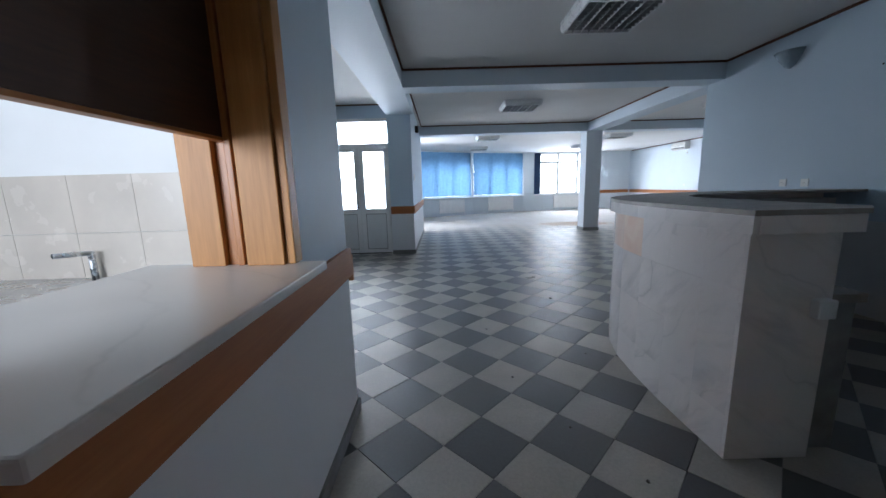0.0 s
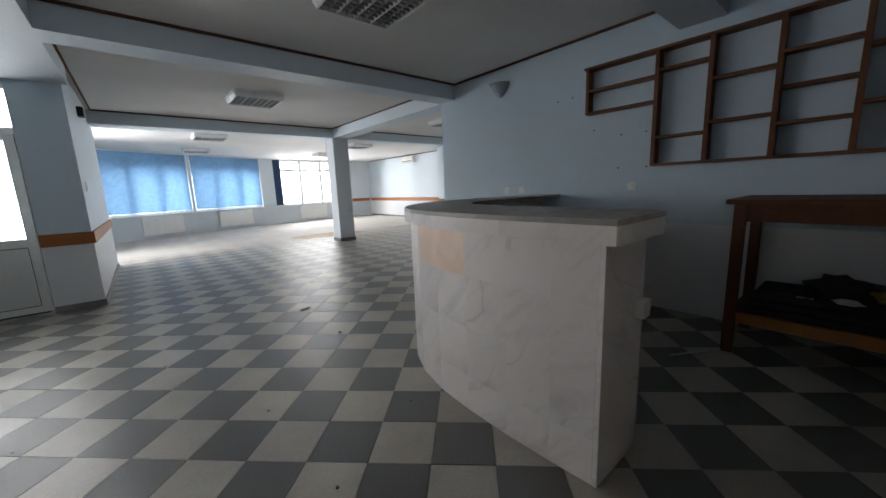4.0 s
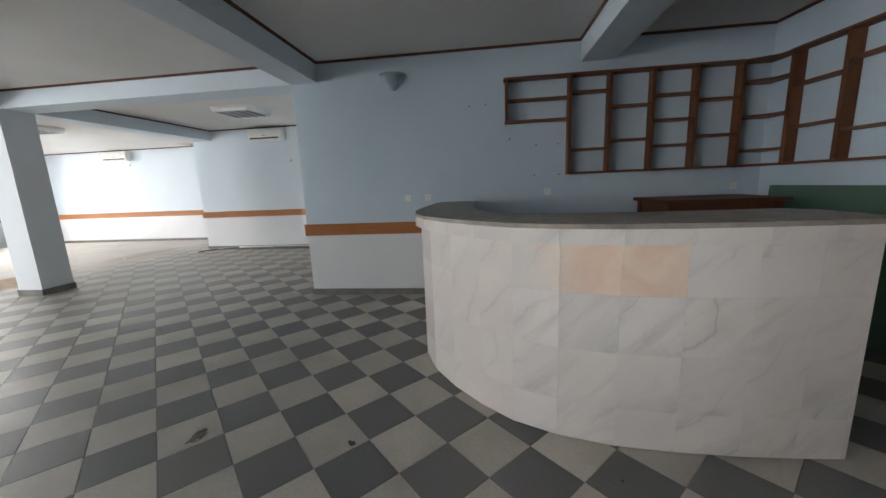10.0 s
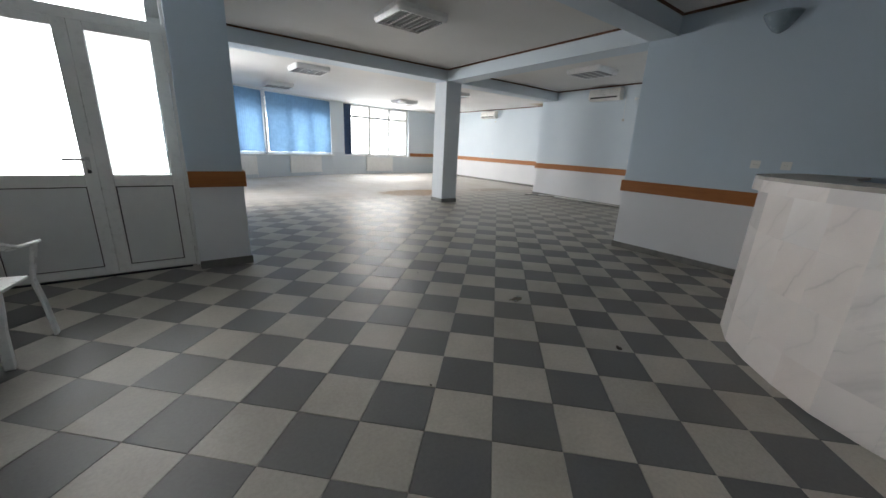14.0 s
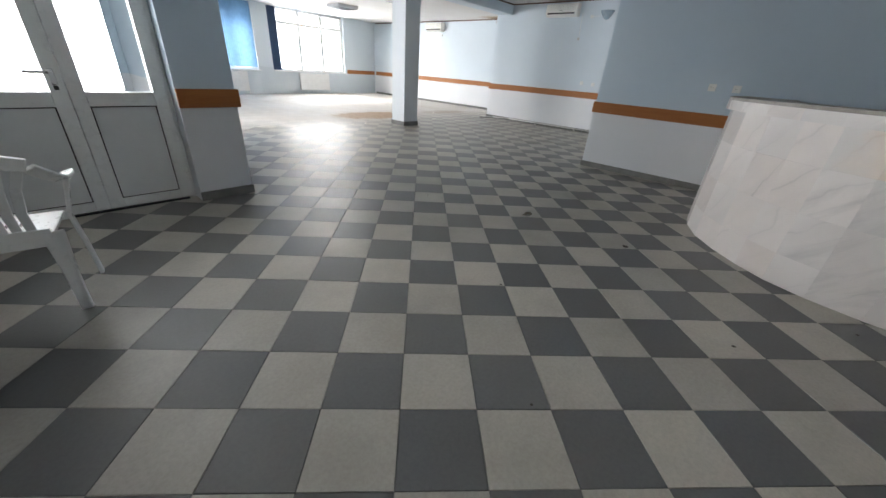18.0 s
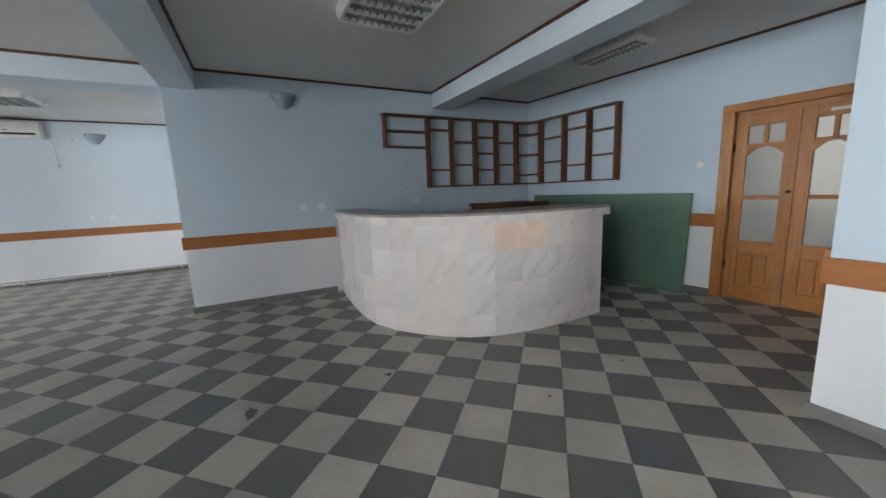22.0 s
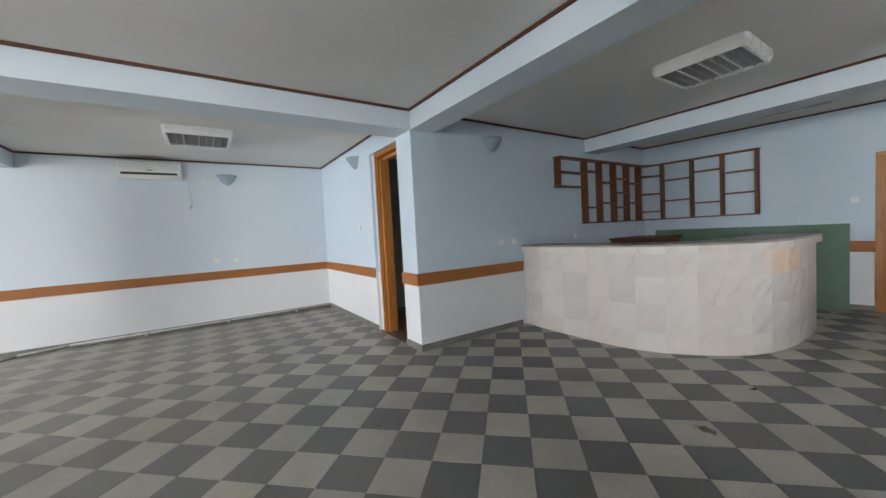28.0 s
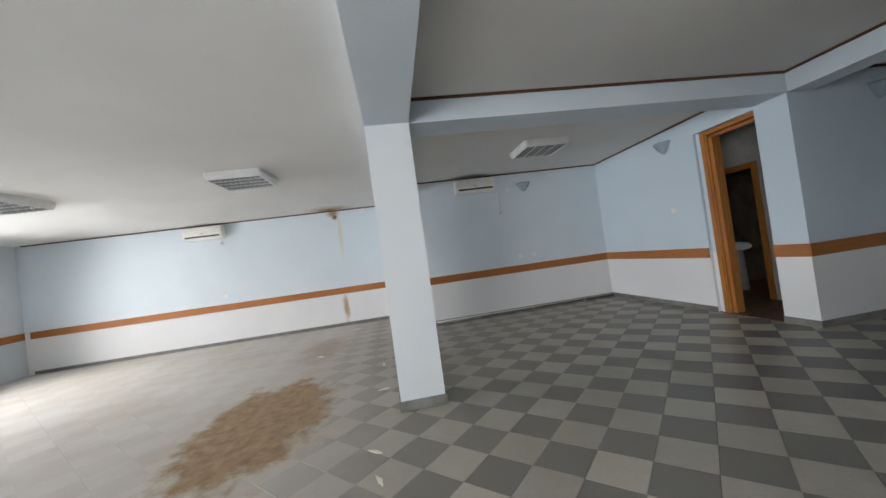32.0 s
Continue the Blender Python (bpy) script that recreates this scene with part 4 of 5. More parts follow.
part("jamb", boxes((XH - 0.321, -3.54, 1.005, XH - 0.2115, -3.501, 2.10), bevel=0.003), PINE, hatch, "deep pale pine lining board")
part("panel", boxes((XH - 0.200, -4.459, 1.416, XH - 0.174, -3.520, 2.10), bevel=0.003), BACKLIT_WOOD, hatch, "sliding panel pulled half down, its back-lit shade painted dark brown")
part("panel_edge", boxes((XH - 0.205, -4.459, 1.404, XH - 0.1725, -3.520, 1.4155), bevel=0.002), WOOD_Y, hatch)
part("head", boxes((XH - 0.165, -4.459, 2.04, XH + 0.015, -3.5455, 2.10), bevel=0.003), BACKLIT_WOOD, hatch)
counter = thing("hatch_counter", "thick pale marble counter slab in the serving hatch", "counter", at=(-1.7, -4.0, 0.975))
part("slab", boxes((-1.995, -4.395, 0.975, -1.385, -3.487, 1.005), bevel=0.005), SLABTOP, counter)
part("support", boxes((-1.95, -4.46, 0.004, XH - 0.325, -3.51, 0.974)), KITCHEN_WHITE, counter)

part("jamb", boxes((XH - 0.32, -4.4595, 1.006, XH + 0.01, -4.41, 2.039), bevel=0.004), WOOD_Z, hatch)

sink = thing("kitchen_sink", "stainless steel kitchen sink table beyond the hatch", "sink", at=(-2.9, -3.3, 0))
part("bowl", boxes((-3.5, -3.55, 0.80, -2.25, -3.02, 0.86), bevel=0.01), STEEL, sink)
part("splashback", boxes((-3.5, -3.02, 0.86, -2.25, -3.0, 0.95), bevel=0.004), STEEL, sink)
for x in (-3.46, -2.31):
    for y in (-3.51, -3.06):
        part("leg", boxes((x, y, 0.004, x + 0.03, y + 0.03, 0.80)), STEEL, sink)
bm = bmesh.new()
tube(bm, (-2.62, -3.06, 0.86), (-2.62, -3.06, 0.99), 0.014, 12)
tube(bm, (-2.62, -3.06, 0.985), (-2.62, -3.22, 1.0), 0.011, 12)
part("tap", bm, STEEL, sink, "chrome tap", smooth=True)
# kitchen wall tiles
tilewall = thing("wall_tiling", "glossy beige ceramic tiles on the kitchen wall", "tiles", at=(-3.0, YK - 0.17, 0))
for i in range(8):
    for j in range(5):
        x0 = -1.80 - 0.3 * i
        part("tile", boxes((x0 - 0.2985, YK - 0.178, 0.004 + 0.268 * j, x0, YK - 0.171, 0.270 + 0.268 * j)), BEIGE, tilewall)

# ---------------------------------------------------------------- glass entrance door
edoor = thing("entrance_door", "closed white plastic double door with large glass panes", "door", at=(-2.7, 2.1, 0))
Y0, Y1 = 2.12, 2.19
part("frame", boxes((XW, Y0, 0, XW + 0.072, Y1, 2.51), bevel=0.004), WHITE_PVC, edoor)
part("frame", boxes((-1.957, Y0, 0, -1.931, Y1, 2.51), bevel=0.004), WHITE_PVC, edoor)
part("frame", boxes((XW + 0.072, Y0, 2.455, -1.957, Y1, 2.51), bevel=0.004), WHITE_PVC, edoor)
part("transom", boxes((XW + 0.072, Y0, 1.986, -1.957, Y1, 2.063), bevel=0.004), WHITE_PVC, edoor)
part("pane", boxes((XW + 0.068, 2.15, 2.05, -1.952, 2.156, 2.46)), GLASS, edoor, "clear glass fanlight").visible_shadow = False


def pvc_leaf(x0, x1):
    y0, y1 = 2.105, 2.18
    w = 0.085
    lf = part("door_leaf", boxes((x0, y0, 0.015, x0 + w, y1, 1.984), bevel=0.006), WHITE_PVC, edoor)
    part("stile", boxes((x1 - w, y0, 0.015, x1, y1, 1.984), bevel=0.006), WHITE_PVC, lf)
    part("rail", boxes((x0 + w, y0, 1.92, x1 - w, y1, 1.984), bevel=0.006), WHITE_PVC, lf)
    part("rail", boxes((x0 + w, y0, 0.767, x1 - w, y1, 0.862), bevel=0.006), WHITE_PVC, lf)
    part("rail", boxes((x0 + w, y0, 0.015, x1 - w, y1, 0.085), bevel=0.006), WHITE_PVC, lf)
    part("gasket", boxes((x0 + w, y0 + 0.016, 0.085, x1 - w, y0 + 0.022, 0.767)), BLACK, lf, "black rubber gasket")
    part("lower_panel", boxes((x0 + w + 0.008, y0 + 0.011, 0.093, x1 - w - 0.008, y0 + 0.04, 0.759)), GREYPANEL, lf)
    part("pane", boxes((x0 + w - 0.01, 2.145, 0.855, x1 - w + 0.01, 2.151, 1.928)), GLASS, lf, "clear glass pane").visible_shadow = False
    for z in (0.25, 1.75):
        hx = x0 if x0 < -3 else x1
        part("hinge", tube(bmesh.new(), (hx, y0 - 0.006, z - 0.05), (hx, y0 - 0.006, z + 0.05), 0.011, 10), WHITE_PVC, lf)
    return lf


leaf_w = pvc_leaf(XW + 0.075, -2.517)
pvc_leaf(-2.516, -1.959)
bm = boxes((-2.580, 2.090, 0.905, -2.550, 2.106, 1.005), bevel=0.004)
tube(bm, (-2.565, 2.092, 0.985), (-2.565, 2.045, 0.985), 0.010, 10)
tube(bm, (-2.56, 2.047, 0.985), (-2.695, 2.047, 0.985), 0.010, 10)
part("handle", bm, STEEL, leaf_w, "brushed metal lever handle")
part("lock", boxes((-2.577, 2.094, 0.875, -2.553, 2.106, 0.902), bevel=0.004), BLACK, leaf_w)
part("threshold", boxes((XW + 0.05, 2.09, 0.0, -1.99, 2.21, 0.014)), BLACK, edoor)
part("roller_blind", boxes((XW + 0.02, 2.09, 2.07, XW + 0.12, 2.115, 2.48), bevel=0.004), NAVY, edoor, "dark folded curtain end")

# ---------------------------------------------------------------- windows and blinds


def window(name, m, a, b, sill, head, mullions, transom, label):
    """A white plastic window in the opening a to b of a wall with axes m."""
    w = thing(name, label, "window")
    w.matrix_world = m
    tagged(w, kind="structure")
    y0, y1 = 0.10, 0.17
    f = 0.06
    local("window_frame", boxes((a, y0, sill, a + f, y1, head), (b - f, y0, sill, b, y1, head), (a + f, y0, sill, b - f, y1, sill + f), (a + f, y0, head - f, b - f, y1, head)), WHITE_PVC, w)
    xs = [a + (b - a) * k for k in mullions]
    for x in xs:
        local("mullion", boxes((x - 0.05, y0, sill + f, x + 0.05, y1, head - f), bevel=0.004), WHITE_PVC, w)
    edges = [a] + xs + [b]
    for i in range(len(edges) - 1):
        lo, hi = edges[i] + 0.05, edges[i + 1] - 0.05
        local("transom", boxes((lo, y0, transom - 0.045, hi, y1, transom + 0.045), bevel=0.004), WHITE_PVC, w)
        for z0, z1 in ((sill + 0.05, transom - 0.025), (transom + 0.025, head - 0.05)):
            local("pane", boxes((lo - 0.02, 0.135, z0, hi + 0.02, 0.141, z1)), GLASS, w).visible_shadow = False
    local("window_sill", boxes((a - 0.04, -0.07, sill - 0.03, b + 0.04, y0, sill - 0.001), bevel=0.006), WHITE_PVC, w, "white window board")
    return w


window("window_1", mN1, 0.53, 3.60, 0.75, 2.66, (0.02, 0.38, 0.69), 2.22, "bare white plastic window without a blind")
window("window_2", mN2, 0.03, 2.59, 0.75, 2.66, (0.33, 0.66), 2.22, "white window behind blue vertical blinds")
window("window_3", mN3, 0.94, 3.49, 0.75, 2.66, (0.33, 0.66), 2.22, "white window behind blue vertical blinds")


def vertical_blind(m, a, b, z0, z1, label, pitch=0.071, turn=-8, cloth=BLIND):
    t = thing("vertical_blind", label, "blind", "vertical blinds")
    t.matrix_world = m
    local("head_rail", boxes((a, -0.035, z1, b, 0.012, z1 + 0.035), bevel=0.003), WHITE_PVC, t)
    me = None
    n = int((b - a) / pitch)
    for i in range(n):
        if me is None:
            bm = bmesh.new()
            rows = []
            for k in range(5):
                u = -0.044 + 0.022 * k
                rows.append([bm.verts.new((u, 0.006 * math.cos(u / 0.044 * 1.4), z)) for z in (z0, (z0 + z1) / 2, z1)])
            for k in range(4):
                for q in range(2):
                    bm.faces.new((rows[k][q], rows[k + 1][q], rows[k + 1][q + 1], rows[k][q + 1]))
            me = to_mesh("slat", bm, cloth, True)
        s = new("slat", me)
        s.parent = t
        s.matrix_basis = pose(a + pitch * (i + 0.5), -0.012 + 0.003 * (i % 2), 0, 0, 0, turn + random.uniform(-3, 3))
    local("chain", tube(bmesh.new(), (b - 0.02, -0.03, 0.95), (b - 0.02, -0.03, z1), 0.004, 6), WHITE_PVC, t)
    return t


vertical_blind(mN2, 0.05, 2.57, 0.82, 2.64, "blue translucent vertical blind drawn across a window")
vertical_blind(mN3, 0.96, 3.46, 0.82, 2.64, "blue translucent vertical blind drawn across a window")
vertical_blind(mN1, 0.50, 0.80, 0.77, 2.64, "dark blue vertical blind bunched beside a bare window", 0.031, -28, NAVY_BLIND)


def radiator(m, a, b):
    r = thing("radiator", "white panel radiator under a window sill", "radiator", "radiators")
    r.matrix_world = m
    z0, z1 = 0.12, 0.685
    front = local("panel", boxes((a, -0.085, z0, b, -0.055, z1), bevel=0.006), WHITE_METAL, r)
    local("back_panel", boxes((a, -0.045, z0, b, -0.02, z1), bevel=0.006), WHITE_METAL, r)
    bm = bmesh.new()
    n = int((b - a - 0.06) / 0.05)
    for i in range(n):
        x = a + 0.04 + i * 0.05
        box(bm, x, -0.087, z0 + 0.05, x + 0.03, -0.084, z1 - 0.05)
    local("ribs", bm, WHITE_METAL, front)
    local("grille", boxes((a, -0.09, z1, b, -0.018, z1 + 0.012), bevel=0.003), WHITE_METAL, r)
    for x in (a + 0.12, b - 0.12):
        local("bracket", boxes((x - 0.02, -0.02, z0 + 0.05, x + 0.02, 0.0, z1 - 0.05)), WHITE_METAL, r)
    bm = bmesh.new()
    tube(bm, (b + 0.02, -0.05, 0.0), (b + 0.02, -0.05, 0.15), 0.009, 8)
    tube(bm, (b - 0.01, -0.05, 0.15), (b + 0.05, -0.05, 0.15), 0.012, 8)
    local("valve", bm, WHITE_METAL, r)


radiator(mN1, 1.45, 2.72)
radiator(mN2, 0.74, 2.02)
radiator(mN3, 1.87, 3.07)

# ---------------------------------------------------------------- ceiling lights
LOUVRE = plain("bright_louvre", (0.40, 0.405, 0.41), 0.35, 0.5, var=0.03)
LAMPGREY = plain("lamp_interior", (0.42, 0.43, 0.44), 0.4, 0.2, var=0.05)


def ceiling_light(x, y, lx, ly, long_blades, cross_blades, label, rz=0):
    t = thing("ceiling_light", label, "light fixture", "ceiling lights", at=(x, y, H), rz=rz)
    hx, hy, d, w = lx / 2, ly / 2, 0.095, 0.042
    bm = bmesh.new()
    loops = []
    for ax, ay, radius, z in ((hx, hy, 0.055, 0.0), (hx, hy, 0.055, -0.05), (hx - 0.02, hy - 0.02, 0.045, -d), (hx - w, hy - w, 0.004, -d + 0.002), (hx - w, hy - w, 0.004, -0.012)):
        ring = []
        for q, (cx, cy) in enumerate(((1, 1), (-1, 1), (-1, -1), (1, -1))):
            for k in range(5):
                a = radians(90 * q + 22.5 * k)
                ring.append(bm.verts.new((cx * (ax - radius) + radius * math.cos(a), cy * (ay - radius) + radius * math.sin(a), z)))
        loops.append(ring)
    for r0, r1 in zip(loops, loops[1:]):
        n = len(r0)
        for k in range(n):
            bm.faces.new((r0[k], r0[(k + 1) % n], r1[(k + 1) % n], r1[k]))
    bmesh.ops.recalc_face_normals(bm, faces=bm.faces[:])
    local("frame", bm, WHITE_METAL, t)
    local("reflector", boxes((-hx + w, -hy + w, -0.03, hx - w, hy - w, -0.012)), LAMPGREY, t)
    ix, iy = hx - w, hy - w
    for k in range(4 if ly > 0.5 else 2):
        n = 4 if ly > 0.5 else 2
        yy = -iy + (k + 0.5) * 2 * iy / n
        local("tube", tube(bmesh.new(), (-ix + 0.02, yy, -0.052), (ix - 0.02, yy, -0.052), 0.013, 10), WHITE_PVC, t, "unlit fluorescent tube", True)
    for k in range(1, long_blades * 2):
        yy = -iy + k * iy / long_blades
        t2 = 0.002 if k % 2 else 0.0035
        local("louvre_blade", boxes((-ix, yy - t2, -0.09, ix, yy + t2, -0.055)), LOUVRE if k % 2 else WHITE_METAL, t)
    me = None
    for k in range(1, cross_blades):
        xx = -ix + k * 2 * ix / cross_blades
        if me is None:
            me = to_mesh("louvre_blade", boxes((-0.002, -iy, -0.086, 0.002, iy, -0.06)), LOUVRE)
        ob = new("louvre_blade", me)
        ob.parent = t
        ob.location = (xx, 0, 0)
    return t


SQUARE = "white square ceiling light with a metal louvre, switched off"
first = ceiling_light(0.55, -1.27, 0.68, 0.70, 4, 10, SQUARE, 90)
for x, y in ((0.56, 2.42),):
    copy_thing(first, pose(x, y, H, 0, 0, 90))
copy_thing(first, pose(4.65, 2.52, H))
for x, y in ((0.46, 6.38), (0.49, 9.40), (4.50, 6.70), (4.53, 9.50)):
    copy_thing(first, pose(x, y, HB, 0, 0, 90))
ceiling_light(0.54, -3.71, 0.80, 0.32, 2, 12, "white oblong ceiling light with a metal louvre, switched off")

# ---------------------------------------------------------------- wall lamps, air conditioners, sockets
SHADE = plain("pale_blue_glass_shade", (0.33, 0.41, 0.47), 0.25, var=0.06, scale=5)


def sconce(x, y, z, rz, label):
    """A half-bowl wall lamp; its back on the wall faces local -y."""
    t = thing("wall_lamp", label, "wall lamp", "wall lamps", at=(x, y, z), rz=rz)
    bm = bmesh.new()
    rings = 7
    prev = None
    for k in range(rings):
        f = k / (rings - 1)
        r = 0.152 * (0.06 + 0.94 * f ** 0.62)
        zz = -0.085 + 0.17 * f
        row = [bm.verts.new((r * math.cos(a), 0.9 * r * math.sin(a), zz)) for a in [math.pi * s / 14 for s in range(15)]]
        if prev:
            for s in range(14):
                bm.faces.new((prev[s], prev[s + 1], row[s + 1], row[s]))
        prev = row
    rim = [bm.verts.new((v.co.x * 0.95, max(v.co.y * 0.95, 0.001), v.co.z - 0.004)) for v in prev]
    for s in range(14):
        bm.faces.new((prev[s], prev[s + 1], rim[s + 1], rim[s]))
    bmesh.ops.recalc_face_normals(bm, faces=bm.faces[:])
    local("shade", bm, SHADE, t, "pale blue glass half bowl", True)
    plate_ob = local("back_plate", boxes((-0.05, 0.0, -0.06, 0.05, 0.012, 0.06), bevel=0.003), WHITE_METAL, t)
    bm = bmesh.new()
    tube(bm, (0, 0.012, 0.0), (0, 0.06, 0.0), 0.012, 8)
    tube(bm, (0, 0.06, 0.0), (0, 0.06, 0.05), 0.018, 10)
    local("holder", bm, WHITE_METAL, plate_ob)
    return t


sconce(XB, -0.655, 2.465, 90, "pale blue half-bowl wall lamp on the bar wall")
sconce(XE1, 2.16, 2.445, 90, "pale blue half-bowl wall lamp beside the air conditioner")
sconce(4.52, YA, 2.48, 0, "pale half-bowl wall lamp beside a tall doorway")
bm = boxes((XE1 - 0.02, 2.46, 2.40, XE1, 2.52, 2.46), bevel=0.004)
jb = thing("junction_box", "small white junction box with a short cable", "electrical box", at=(XE1, 2.49, 2.43))
part("body", bm, WHITE_PVC, jb)
part("cable", tube(bmesh.new(), (XE1 - 0.008, 2.46, 2.43), (XE1 - 0.008, 2.30, 2.44), 0.005, 6), WHITE_PVC, jb)


def air_conditioner(x, y0, y1, z0, z1, label):
    t = thing("air_conditioner", label, "air conditioner", "air conditioners", at=(x, (y0 + y1) / 2, z0))
    w, h, d = (y1 - y0) / 2, z1 - z0, 0.19
    prof = [(0, 0), (-d * 0.72, 0), (-d * 0.98, 0.05), (-d, h * 0.55), (-d * 0.9, h * 0.93), (-d * 0.75, h), (0, h)]
    bm = bmesh.new()
    a = [bm.verts.new((px, -w, pz)) for px, pz in prof]
    b = [bm.verts.new((px, w, pz)) for px, pz in prof]
    n = len(prof)
    bm.faces.new(a)
    bm.faces.new(b[::-1])
    for i in range(n):
        bm.faces.new((a[i], b[i], b[(i + 1) % n], a[(i + 1) % n]))
    bmesh.ops.recalc_face_normals(bm, faces=bm.faces[:])
    bmesh.ops.bevel(bm, geom=bm.edges[:], offset=0.008, segments=2, affect="EDGES")
    shell = local("body", bm, CREAM, t)
    local("outlet", boxes((-d - 0.003, -w + 0.05, 0.045, -d * 0.9, w - 0.05, 0.075)), BLACK, shell, "dark air outlet slot")
    local("flap", boxes((-d - 0.006, -w + 0.05, 0.078, -d * 0.93, w - 0.05, 0.10), bevel=0.003), CREAM, shell)
    for k in range(5):
        z = h * (0.50 + 0.085 * k)
        local("grille_line", boxes((-d - 0.002, -w + 0.03, z, -d + 0.004, w - 0.03, z + 0.005)), PIPE, shell)
    local("badge", boxes((-d - 0.004, -0.03, h * 0.42, -d + 0.002, 0.03, h * 0.46)), IRON, shell)
    return t


air_conditioner(XE1, 2.79, 3.56, 2.43, 2.685, "cream split air conditioner on the alcove wall")
air_conditioner(XE2, 8.52, 9.31, 2.35, 2.62, "cream split air conditioner on the far wall")
for x, y, z0, z1 in ((XE1, 2.70, 2.02, 2.50), (XE2, 8.62, 2.26, 2.40)):
    cb = thing("hanging_cable", "white cable hanging from an air conditioner to a plug", "cable", at=(x, y, z0))
    part("cable", tube(bmesh.new(), (x - 0.01, y, z0), (x - 0.01, y + 0.02, z1), 0.006, 6), WHITE_PVC, cb)
    part("plug", boxes((x - 0.035, y - 0.02, z0 - 0.05, x - 0.001, y + 0.02, z0), bevel=0.006), PIPE, cb)


def plate(x, y, z, nx, ny, label, twin=False, w=0.078, h=0.078):
    """A wall socket or switch; (nx, ny) points into the room."""
    rz = math.degrees(math.atan2(-nx, ny))
    t = thing("wall_socket" if "socket" in label else "light_switch", label, "socket" if "socket" in label else "switch", at=(x, y, z), rz=rz)
    face = local("plate", boxes((-w / 2, 0, -h / 2, w / 2, 0.012, h / 2), bevel=0.004), WHITE_PVC, t)
    if "socket" in label:
        bm = bmesh.new()
        tube(bm, (0, 0.011, 0), (0, 0.014, 0), 0.021, 16)
        local("insert", bm, WHITE_PVC, face)
        for s in (-0.0095, 0.0095):
            local("pin_hole", tube(bmesh.new(), (s, 0.0135, 0), (s, 0.0148, 0), 0.003, 8), BLACK, face)
    else:
        local("rocker", boxes((-w * 0.32, 0.011, -h * 0.36, w * 0.32, 0.017, h * 0.36), bevel=0.003), WHITE_PVC, face)
    return t


for y, z in ((-0.755, 1.183), (-0.992, 1.183), (-2.352, 1.20), (-4.26, 1.187)):
    plate(XB, y, z, -1, 0, "white wall socket on the blue bar wall")
plate(XE1, 2.40, 1.085, -1, 0, "white light switch above the wooden rail")
plate(XE1, 2.12, 1.075, -1, 0, "white wall socket above the wooden rail")
plate(XE2, 8.66, 1.055, -1, 0, "white wall socket on the far wall")
plate(0.141, YS + 0.015, 1.50, 0, 1, "white light switch beside the double door")
plate(4.50, YA, 1.50, 0, 1, "white light switch beside the tall doorway")
plate(XW, 1.97, 1.53, 1, 0, "white light switch beside the glass doors")
plate(XW, 2.055, 1.462, 1, 0, "small white bell switch beside the glass doors", w=0.05, h=0.07)
plate(-1.505, 2.38, 1.43, 1, 0, "white light switch on the pier", w=0.09, h=0.12)
spk = thing("alarm_siren", "small dark grey alarm box under the ceiling", "alarm", at=(-1.505, 3.2, 2.45))
part("body", boxes((-1.505, 3.12, 2.39, -1.435, 3.26, 2.52), bevel=0.01), IRON, spk)

sign = thing("exit_sign", "small green exit sign on the wooden rail", "sign", at=(XW, 1.03, 0.83))
part("plate", boxes((XW + T + 0.001, 0.96, 0.757, XW + T + 0.004, 1.11, 0.897), bevel=0.0008), SIGN, sign)
part("pictogram", boxes((XW + T + 0.0045, 0.98, 0.80, XW + T + 0.0052, 1.025, 0.86)), PAPER, sign, "plain white mark")
part("pictogram", boxes((XW + T + 0.0045, 1.04, 0.815, XW + T + 0.0052, 1.09, 0.83)), PAPER, sign, "plain white mark")
peg = thing("wall_hook", "small white hook on the west wall", "hook", at=(XW, 0.2, 0.46))
part("hook", boxes((XW, -0.30, 0.42, XW + 0.03, -0.27, 0.44), bevel=0.004), WHITE_PVC, peg)

wbox = thing("white_junction_box", "white plastic box on the rail beside the double door", "box", at=(-1.33, YS, 0.95))
askew(part("body", boxes((-1.43, YS + T + 0.001, 0.946, -1.29, YS + 0.075, 1.010), bevel=0.005), WHITE_PVC, wbox))

# old screw holes in the bar wall
for y, z in ((-1.50, 2.163), (-1.68, 2.172), (-2.226, 1.711), (-2.459, 1.712), (-2.209, 1.384), (-2.478, 1.383), (-1.938, 1.789)):
    hole = thing("wall_plug", "old dark screw hole in the blue wall", "screw hole", "screw holes", at=(XB, y, z))
    part("plug", tube(bmesh.new(), (XB - 0.003, y, z), (XB + 0.004, y, z), 0.008, 8), IRON, hole)

# ---------------------------------------------------------------- pipes along the alcove floor
pipes = thing("floor_pipes", "pair of painted heating pipes along the alcove wall", "pipes", at=(XE1, 2.8, 0))
for dx, z in ((0.035, 0.045), (0.075, 0.028)):
    bm = bmesh.new()
    tube(bm, (XE1 - dx, YA + 0.02, z + 0.01), (XE1 - dx, 4.25, z), 0.012, 8)
    tube(bm, (XE1 - dx, 4.25, z), (XE1 - dx - 0.12, 4.72, z - 0.008), 0.012, 8)
    tube(bm, (XE1 - dx - 0.12, 4.72, z - 0.008), (XE1 - dx - 0.38, 4.98, z - 0.012), 0.012, 8)
    part("pipe", bm, PIPE if z > 0.03 else SKIRT, pipes, smooth=True)
for y in (1.2, 2.3, 3.4):
    part("clip", boxes((XE1 - 0.09, y, 0.0, XE1 - 0.015, y + 0.02, 0.055)), PIPE, pipes)

# ---------------------------------------------------------------- alcove doorway
adoor = thing("door_frame", "tall varnished pine door frame without a leaf", "door frame", at=(3.6, YA, 0))
